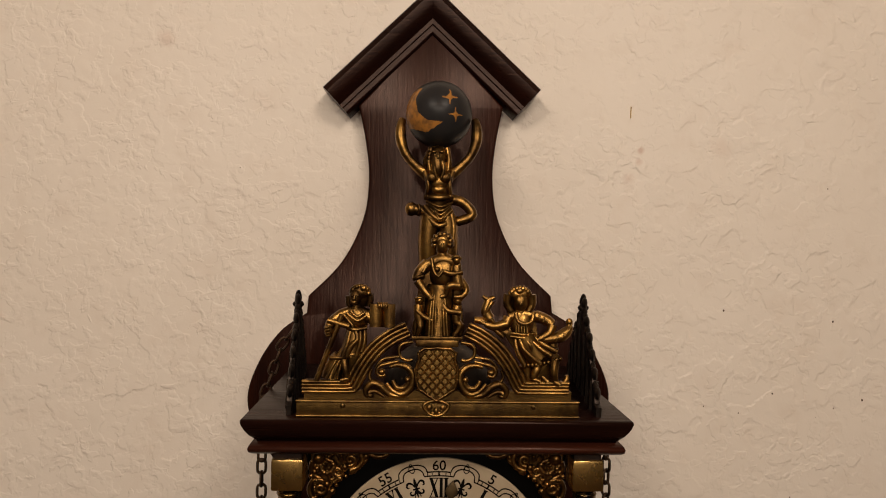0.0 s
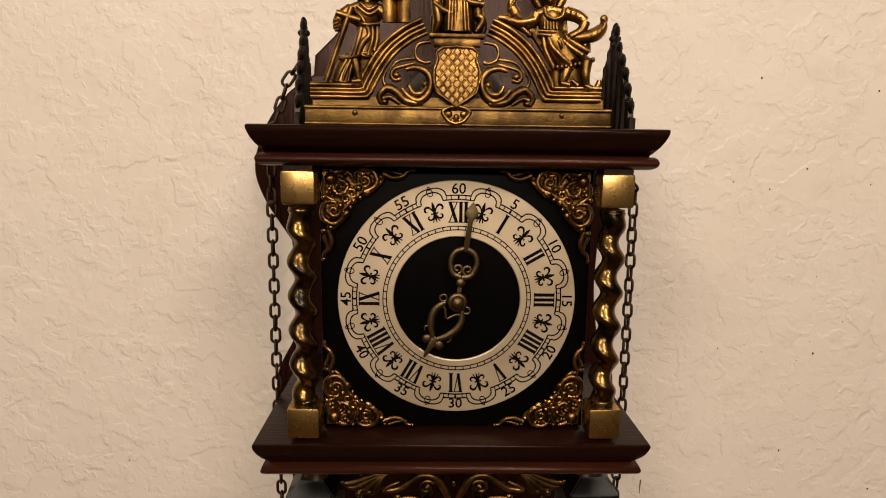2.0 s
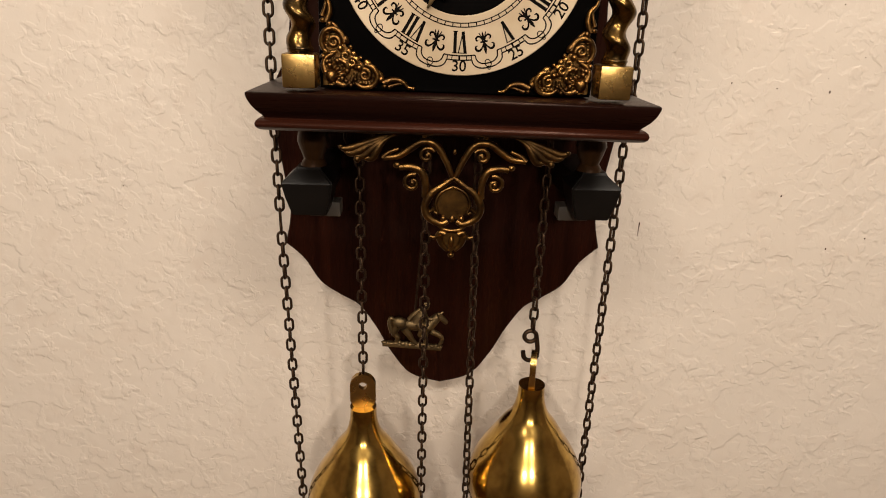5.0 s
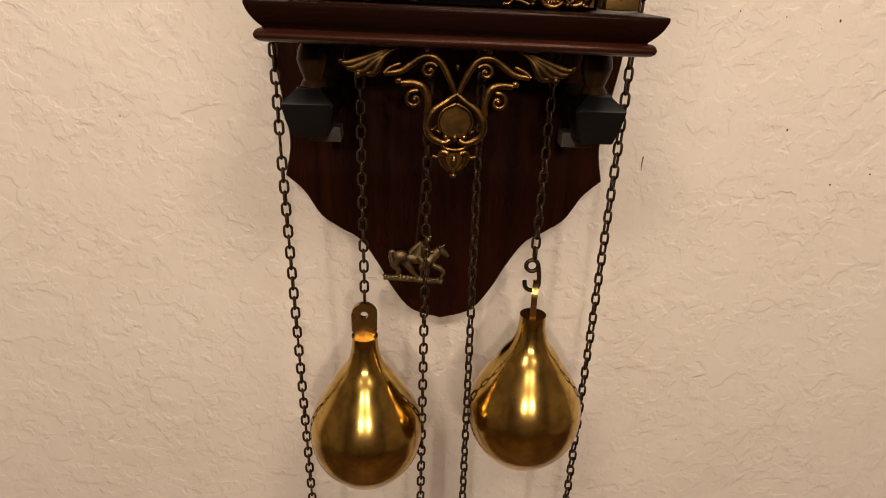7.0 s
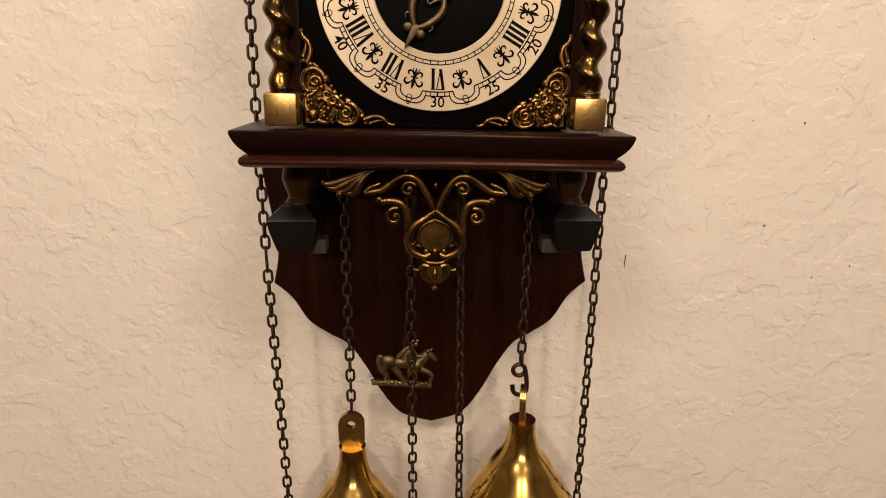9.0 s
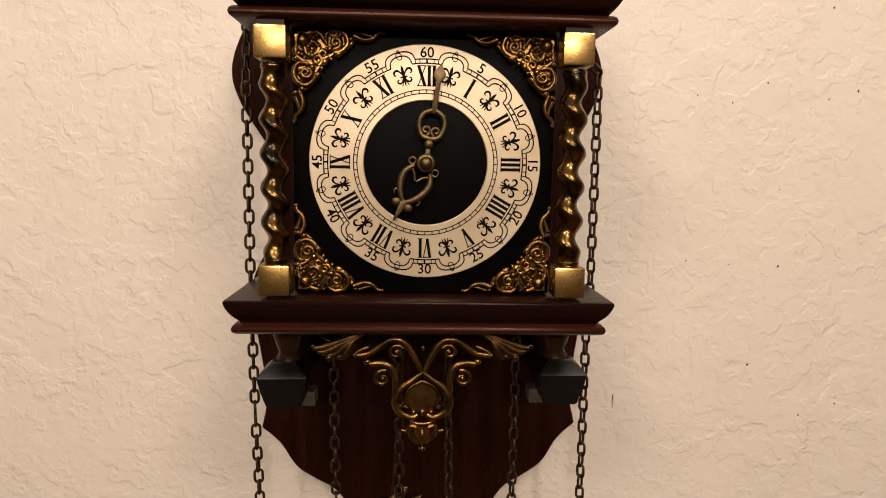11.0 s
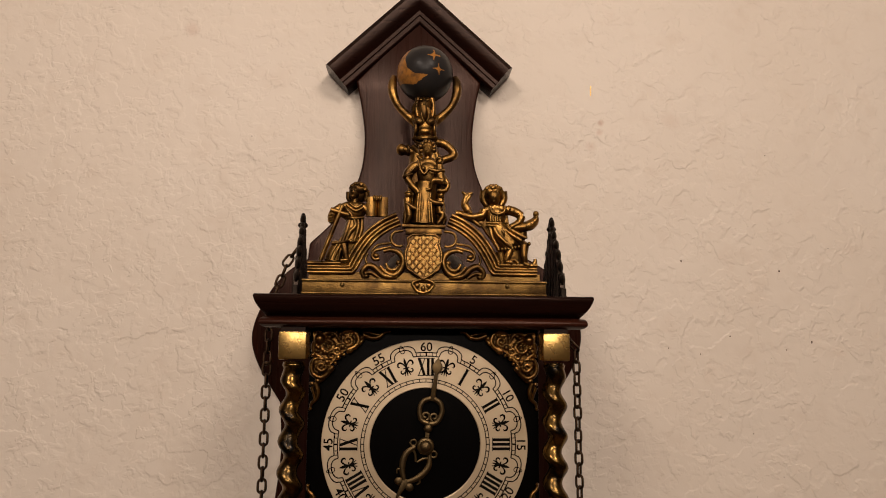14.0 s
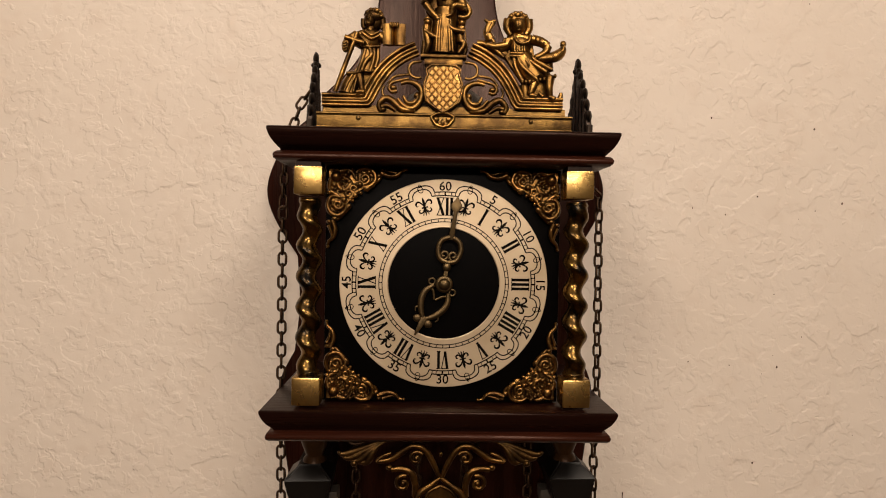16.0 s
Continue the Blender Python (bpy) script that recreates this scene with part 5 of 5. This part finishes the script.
bmesh.ops.create_uvsphere(bm, u_segments=40, v_segments=24, radius=0.0268)
part("globe", bm, GLOBE, clock, "black painted globe with ochre moon and stars", pose(AX + 0.0005, 0.083, 1.9312))

# ---- supports and ornaments under the lower shelf
bm = bmesh.new()
lathe(bm, [(0.0100, 0.0), (0.0088, 0.003), (0.0072, 0.005), (0.0098, 0.012), (0.0118, 0.019), (0.0105, 0.026), (0.0080, 0.031), (0.0096, 0.034), (0.0096, 0.037)], (0, 0, 0), 24)
BALUSTER = finish(bm, BALUSTER_WOOD, "baluster", 30)
for s in (-1, 1):
    x = CX + s * 0.1110
    bm = bmesh.new()
    box(bm, x - 0.0125, x + 0.0125, 0.0600, BOARD_Y, 1.4130, 1.4400, 0.002)
    arm = part("support_arm", bm, EBONY, clock, "ebonised support arm", angle=25)
    bm = bmesh.new()
    lathe(bm, [(0.0125, 0.0360), (0.0140, 0.0340), (0.0250, 0.0272), (0.0266, 0.0255), (0.0264, 0.0240), (0.0238, 0.0140), (0.0190, 0.0012), (0.0182, 0.0)], (0, 0, 0), 4)
    bmesh.ops.bevel(bm, geom=[e for e in bm.edges if abs(e.verts[0].co.z - e.verts[1].co.z) > 0.0004], offset=0.0012, segments=2, affect="EDGES")
    part("bracket_foot", bm, FOOT_BLACK, arm, "square tapered black bracket foot", pose(x - s * 0.0030, 0.0480, 1.4122, 0, 0, 45), angle=30)
    bm = bmesh.new()
    box(bm, *sorted((x - s * 0.0220, x + s * 0.0030)), 0.0680, 0.0860, 1.4010, 1.4132, 0.0012)
    part("bearer_strip", bm, GREY_STRIP, arm, "dull grey strip behind the bracket foot")
    piece("baluster", BALUSTER, arm, pose(CX + s * 0.1050, 0.0480, 1.4485), "turned brown stained baluster")

TURN[0] = Matrix.Translation((0.002, 0, 1.6)) @ Matrix.Rotation(radians(0.5), 4, "Y") @ Matrix.Translation((-0.002, 0, -1.6))
CY = -0.0090
bm = bmesh.new()
for s in (-1, 1):
    c = lambda pts: at_y([(CX + s * x, z) for x, z in pts], CY)  # noqa: E731
    bold(bm, c(curve_through([(0.0010, 1.4545), (0.0060, 1.4660), (0.0130, 1.4765), (0.0225, 1.4780), (0.0310, 1.4725), (0.0380, 1.4680), (0.0480, 1.4665)], 6)), lambda q: 0.0013 + 0.0008 * math.sin(math.pi * q), 8)
    bold(bm, c(curve_through([(0.0480, 1.4665), (0.0445, 1.4700), (0.0375, 1.4730)], 5)), (0.0016, 0.0008), 8)
    bold(bm, c(spiral(0.0185, 1.4690, 0.0055, 0.0012, 150, -1.15)), (0.0012, 0.0010), 8)
    ball(bm, c([(0.0185, 1.4690)])[0], 0.0020, seg=10)
    bold(bm, c(curve_through([(0.0195, 1.4400), (0.0190, 1.4490), (0.0220, 1.4580), (0.0290, 1.4610), (0.0370, 1.4605)], 6)), lambda q: 0.0016 + 0.0006 * math.sin(math.pi * q), 8)
    bold(bm, c(spiral(0.0280, 1.4500, 0.0062, 0.0014, 110, -1.15)), (0.0014, 0.0010), 8)
    ball(bm, c([(0.0280, 1.4500)])[0], 0.0022, seg=10)
    ball(bm, c([(0.0385, 1.4620)])[0], (0.0028, 0.0018, 0.0022), seg=10)
    ball(bm, c([(0.0038, 1.4620)])[0], 0.0020, seg=10)
    bold(bm, c(curve_through([(0.0, 1.4545), (0.0070, 1.4490), (0.0150, 1.4430), (0.0190, 1.4340), (0.0165, 1.4260), (0.0080, 1.4215), (0.0030, 1.4235)], 6)), lambda q: 0.0014 + 0.0009 * math.sin(math.pi * q), 8)
    bold(bm, c(curve_through([(0.0, 1.4480), (0.0085, 1.4435), (0.0118, 1.4360), (0.0100, 1.4290), (0.0130, 1.4300)], 6)), 0.0010, 8)
    bold(bm, c(curve_through([(0.0125, 1.4330), (0.0160, 1.4300), (0.0185, 1.4360)], 6)), (0.0012, 0.0006), 8)
    ball(bm, c([(0.0062, 1.4255)])[0], 0.0022, seg=10)
    bold(bm, c(curve_through([(0.0, 1.4165), (0.0060, 1.4175), (0.0085, 1.4205)], 6)), 0.0011, 8)
    bold(bm, c(curve_through([(0.0150, 1.4120), (0.0110, 1.4115), (0.0080, 1.4150), (0.0045, 1.4140)], 6)), (0.0010, 0.0018), 8)
    bold(bm, c(curve_through([(0.0085, 1.4130), (0.0070, 1.4070), (0.0025, 1.4020)], 6)), (0.0022, 0.0012), 8)
slab(bm, [(CX + 0.0112 * math.cos(2 * math.pi * k / 20), 1.4360 + 0.0112 * math.sin(2 * math.pi * k / 20)) for k in range(20)], CY + 0.0004, CY + 0.0018)
slab(bm, [(CX + x, z) for x, z in ((-0.0075, 1.4145), (0.0075, 1.4145), (0.0060, 1.4070), (0.0, 1.4000), (-0.0060, 1.4070))], CY, CY + 0.0016)
ball(bm, (CX, CY - 0.0008, 1.4085), (0.0022, 0.0020, 0.0045), seg=10)
ball(bm, (CX, CY, 1.3985), (0.0024, 0.0022, 0.0019), seg=10)
ball(bm, (CX, CY, 1.4720), (0.0014, 0.0014, 0.0020), seg=8)
ball(bm, (CX, CY, 1.4250), (0.0022, 0.0016, 0.0026), seg=10)
for s in (-1, 1):
    tube(bm, at_y([(CX + s * 0.0205, 1.4770), (CX + s * 0.0205, 1.4885)], CY + 0.001), 0.0015, 8)
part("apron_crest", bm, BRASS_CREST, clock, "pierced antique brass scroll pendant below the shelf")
bm = bmesh.new()
for d, reach, drop in ((0.0, 0.000, 0.0), (1.0, 0.004, 0.0034), (2.0, 0.010, 0.0058), (3.0, 0.016, 0.0070)):
    lobe = curve_through([(reach, 0.0010 - drop), (reach + 0.006, -0.0006 - drop * 0.8), (0.020 + 0.002 * d, 0.0042 - 0.0014 * d), (0.030, 0.0080 - 0.0008 * d), (0.0380, 0.0105)], 6)
    tube(bm, at_y(lobe, -0.0004 * d), lambda q: 0.0007 + 0.0021 * math.sin(math.pi * min(1, q * 1.15)), 8, flat=0.7)
ball(bm, (0.0125, -0.0012, -0.0072), (0.0024, 0.0018, 0.0024), seg=8)
ball(bm, (0.0015, -0.0006, 0.0012), (0.0016, 0.0012, 0.0012), seg=8)
# the leaves' shelf shade is in the colour of their brass
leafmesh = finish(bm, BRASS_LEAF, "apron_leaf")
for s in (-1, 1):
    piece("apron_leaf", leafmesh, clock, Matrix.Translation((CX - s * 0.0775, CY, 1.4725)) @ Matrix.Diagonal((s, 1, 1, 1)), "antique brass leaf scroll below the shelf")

TURN[0] = Matrix.Identity(4)

# pendulum, seen at the end of its swing: a cast horse and rider on a rocky plate
bm = bmesh.new()
H = lambda x, z, dy=0.0: (x, dy, z)  # noqa: E731
box(bm, -0.0290, 0.0290, -0.0032, 0.0030, 0.0, 0.0044, 0.0012)
r = random.Random(3)
for k in range(16):
    ball(bm, H(-0.0270 + 0.0036 * k, 0.0042, r.uniform(-0.002, 0.001)), (r.uniform(0.0022, 0.0042), 0.0024, r.uniform(0.0010, 0.0026)), seg=8)
ball(bm, H(-0.0140, 0.0255), (0.0082, 0.0042, 0.0064))
ball(bm, H(0.0010, 0.0245), (0.0130, 0.0040, 0.0056))
ball(bm, H(0.0135, 0.0245), (0.0062, 0.0042, 0.0068))
limb(bm, [H(0.0140, 0.0250), H(0.0185, 0.0310), H(0.0225, 0.0365)], (0.0054, 0.0034))
limb(bm, [H(0.0225, 0.0370, -0.001), H(0.0275, 0.0335, -0.001), H(0.0312, 0.0296, -0.001)], (0.0032, 0.0017))
for k in range(6):
    ball(bm, H(0.0115 + 0.0022 * k, 0.0300 + 0.0016 * k), (0.0016, 0.0022, 0.0024), seg=8)
limb(bm, [H(0.0240, 0.0385), H(0.0272, 0.0412)], (0.0014, 0.0005))
limb(bm, [H(-0.0195, 0.0285), H(-0.0228, 0.0300), H(-0.0232, 0.0235), H(-0.0205, 0.0150)], (0.0016, 0.0022))
limb(bm, [H(-0.0160, 0.0225), H(-0.0185, 0.0150), H(-0.0145, 0.0095), H(-0.0160, 0.0045)], (0.0036, 0.0014))
limb(bm, [H(-0.0090, 0.0215, -0.002), H(-0.0040, 0.0150, -0.002), H(-0.0005, 0.0100, -0.002), H(0.0045, 0.0052, -0.002)], (0.0036, 0.0013))
limb(bm, [H(0.0110, 0.0205), H(0.0122, 0.0120), H(0.0130, 0.0042)], (0.0030, 0.0013))
limb(bm, [H(0.0170, 0.0205, -0.002), H(0.0250, 0.0170, -0.002), H(0.0285, 0.0128, -0.002), H(0.0262, 0.0050, -0.002)], (0.0028, 0.0012))
limb(bm, [H(0.0020, 0.0285, -0.001), H(0.0050, 0.0350, -0.001), H(0.0085, 0.0400, -0.001)], (0.0048, 0.0040))
limb(bm, [H(-0.0050, 0.0300), H(0.0000, 0.0370), H(0.0050, 0.0420)], (0.0024, 0.0018))
ball(bm, H(0.0105, 0.0455, -0.001), (0.0030, 0.0030, 0.0034), seg=10)
limb(bm, [H(0.0075, 0.0480), H(0.0135, 0.0484)], 0.0012)
limb(bm, [H(0.0085, 0.0385, -0.003), H(0.0130, 0.0345, -0.004), H(0.0170, 0.0345, -0.004)], (0.0018, 0.0012))
limb(bm, [H(0.0030, 0.0285, -0.004), H(0.0075, 0.0235, -0.005), H(0.0062, 0.0170, -0.005), H(0.0090, 0.0160, -0.005)], (0.0026, 0.0013))
SWING = Matrix.Translation((CX, 0.1260, 1.660)) @ Matrix.Rotation(radians(4.3), 4, "Y")
rod = bmesh.new()
tube(rod, [(0, 0, 0), (0, 0, -0.372)], 0.0012, 8)
pend = part("pendulum_rod", rod, IRON, clock, "thin dark pendulum rod", SWING)
part("pendulum_bob", bm, PEWTER, pend, "tarnished cast horse and rider pendulum bob", SWING @ pose(0, -0.002, -0.4105))

# ---------------------------------------------------------------- chains
PITCH, WIRE = 0.0096, 0.00112
bm = bmesh.new()
HL, HW = 0.0067 - WIRE, 0.0042 - WIRE
loop = []
for k in range(9):
    a = math.pi * k / 8
    loop.append((HW * math.cos(a), 0, HL - HW + HW * math.sin(a)))
for k in range(9):
    a = math.pi + math.pi * k / 8
    loop.append((HW * math.cos(a), 0, -(HL - HW) + HW * math.sin(a)))
tube(bm, loop, WIRE, 7, closed=True)
LINK = finish(bm, IRON, "link")


def chain(points, label, phase=0):
    """Links hung along a polyline of points from top to bottom."""
    pts = [Vector(p) for p in points]
    ob = thing("chain", pts[0], label, "chain", "clock chains")
    lengths = [(b - a).length for a, b in zip(pts, pts[1:])]
    count = int(sum(lengths) / PITCH)
    r = random.Random(len(label) + count)
    for i in range(count):
        d = (i + 0.5) * PITCH
        k = 0
        while k < len(lengths) - 1 and d > lengths[k]:
            d -= lengths[k]
            k += 1
        t = (pts[k] - pts[k + 1]).normalized()
        place = pts[k] - t * d
        turn = t.to_track_quat("Z", "Y").to_matrix().to_4x4()
        spin = radians(phase + 90 * (i % 2) + r.uniform(-9, 9))
        piece("link", LINK, ob, Matrix.Translation(place) @ turn @ Matrix.Rotation(spin, 4, "Z"))
    return ob


CHY = 0.055
chain([(-0.1080, 0.0600, 1.7600), (-0.1165, 0.0600, 1.7480), (-0.1300, 0.0590, 1.7100), (-0.1312, CHY, 1.6600), (-0.1332, CHY, 1.5000), (-0.1332, CHY, 1.4000), (-0.1230, CHY, 0.8400)],
      "long browned iron chain hooked on the side gallery of the clock", 8)
chain([(0.1190, 0.0600, 1.6900), (0.1365, CHY, 1.6700), (0.1355, CHY, 1.5000), (0.1335, CHY, 1.4700), (0.1290, CHY, 0.8400)], "long browned iron chain hanging beside the dial", 45)
chain([(-0.0700, CHY, 1.4560), (-0.0700, CHY, 1.2595)], "browned iron chain carrying a brass weight", 8)
chain([(0.0770, CHY, 1.4900), (0.0748, CHY, 1.3020)], "browned iron chain carrying a weight by an S-hook", 12)
chain([(-0.0180, CHY, 1.4900), (-0.0180, CHY, 0.8400)], "slack browned iron chain hanging from the movement", 8)
chain([(0.0215, CHY, 1.4900), (0.0260, CHY, 0.8400)], "slack browned iron chain hanging from the movement", 50)
bm = bmesh.new()
tube(bm, [(-0.070 + 0.0110 * math.cos(a), CHY + 0.004, 1.4690 + 0.0110 * math.sin(a)) for a in (2 * math.pi * k / 24 for k in range(24))], 0.0014, 8, closed=True)
solo("ring", bm, IRON, "dark iron ring at the top of the weight chain", "ring")


# ---------------------------------------------------------------- weights
def weight(place, turn, label):
    ob = thing("clock_weight", place, label, "weight", "clock weights")
    m = Matrix.Translation(place) @ Matrix.Rotation(radians(turn), 4, "Z")
    bm = bmesh.new()
    prof = [(0.0012, -0.0615), (0.0120, -0.0600), (0.0234, -0.0540), (0.0364, -0.0410), (0.0453, -0.0270), (0.0495, -0.0130), (0.0505, 0.0), (0.0492, 0.0122), (0.0450, 0.0244), (0.0388, 0.0365),
            (0.0310, 0.0490), (0.0240, 0.0610), (0.0180, 0.0705), (0.0142, 0.0790), (0.0122, 0.0880), (0.0116, 0.0960), (0.0116, 0.1010)]
    fine = [(v.x, v.y) for v in smooth_line([(r * (1.045 if z < 0.07 else 1.0), z, 0) for r, z in prof], 4)]
    lathe(bm, fine, (0, 0, 0), 56)
    body = part("body", bm, BRASS_BRIGHT, ob, "polished brass pear-shaped body", m, 60)
    bm = bmesh.new()
    n, w = 20, 0.0112
    # plate with a drilled eye
    hole = [(0.0036 * math.cos(2 * math.pi * k / n), 0.1225 + 0.0036 * math.sin(2 * math.pi * k / n)) for k in range(n)]
    def rim(pts, y):
        return [bm.verts.new((x, y, z)) for x, z in pts]
    # the outline runs anticlockwise from the hole's side, matched point by point
    ring_out = []
    for k in range(n):
        a = 2 * math.pi * k / n
        dx, dz = math.cos(a), math.sin(a)
        if dz >= 0:
            ring_out.append((w * dx, 0.1225 + w * dz))
        else:
            t = min(w / max(abs(dx), 1e-6), 0.0225 / abs(dz))
            ring_out.append((dx * t, 0.1225 + dz * t))
    f0, f1 = rim(ring_out, -0.0026), rim(ring_out, 0.0026)
    h0, h1 = rim(hole, -0.0026), rim(hole, 0.0026)
    for k in range(n):
        j = (k + 1) % n
        bm.faces.new((f0[k], f0[j], h0[j], h0[k]))
        bm.faces.new((f1[k], f1[j], h1[j], h1[k]))
        bm.faces.new((f0[k], f0[j], f1[j], f1[k]))
        bm.faces.new((h0[k], h0[j], h1[j], h1[k]))
    part("eye_tab", bm, BRASS_BLOCK, body, "flat drilled brass tab", m, 30)
    return ob


weight((-0.0705, CHY, 1.1290), 0, "polished brass pear-shaped clock weight hung on a chain")
weight((0.0782, CHY, 1.1528), 78, "polished brass pear-shaped clock weight hung on an S-hook")
bm = bmesh.new()
eye_ring = [(-0.0010 + 0.0052 * math.cos(radians(a)), 0.0085 + 0.0052 * math.sin(radians(a))) for a in range(0, 360, 18)]
tube(bm, [(x, 0, z) for x, z in eye_ring], 0.0019, 8, closed=True)
bend = [(0.0040, 0.0095), (0.0052, 0.0030), (0.0060, -0.0040)] + [(0.0060 * math.cos(radians(a)), -0.0090 + 0.0060 * math.sin(radians(a))) for a in range(-10, -181, -24)] + [(-0.0064, -0.0060)]
tube(bm, at_y(curve_through(bend, 4), 0.0), 0.0020, 8)
solo("s_hook", bm, IRON, "dark iron S-hook between chain and weight", "hook", m=pose(0.0745, CHY, 1.2925))

# ---------------------------------------------------------------- marks on the wall
bm = bmesh.new()
tube(bm, [(0.1940, WALL_Y - 0.0008, 1.9590), (0.1938, WALL_Y - 0.0004, 1.9480)], 0.0005, 6)
solo("pin", bm, BRASS_BLOCK, "thin brass pin stuck in the plaster wall", "pin")
bm = bmesh.new()
tube(bm, [(0.1975, WALL_Y - 0.0002, 1.3670), (0.1970, WALL_Y - 0.0002, 1.3600), (0.1972, WALL_Y - 0.0002, 1.3530)], (0.0007, 0.0003), 6)
solo("scratch", bm, SPECK, "short dark upright scratch in the plaster wall", "scratch")
bm = bmesh.new()
r = random.Random(11)
spots = [(0.336, 1.397), (0.266, 1.505), (0.310, 1.501), (0.432, 1.354), (0.394, 1.342), (0.361, 1.499), (0.292, 1.017), (0.288, 1.761), (0.398, 1.750), (0.304, 1.660), (0.338, 1.679), (0.400, 1.664), (0.429, 1.672),
         (0.357, 1.576), (0.391, 1.881)]
spots += [(r.uniform(0.25, 0.46), r.uniform(1.10, 1.80)) for k in range(14)] + [(r.uniform(-0.42, -0.18), r.uniform(1.2, 1.9)) for k in range(5)]
for k, (x, z) in enumerate(spots):
    s = r.uniform(0.0007, 0.0011) if k < 15 else r.uniform(0.0003, 0.0006)
    ball(bm, (x, WALL_Y, z), (s, 0.0003, s * r.uniform(0.7, 1.5)), seg=6)
solo("wall_specks", bm, SPECK, "scattered small dark specks on the plaster wall", "specks", kind="stuff")
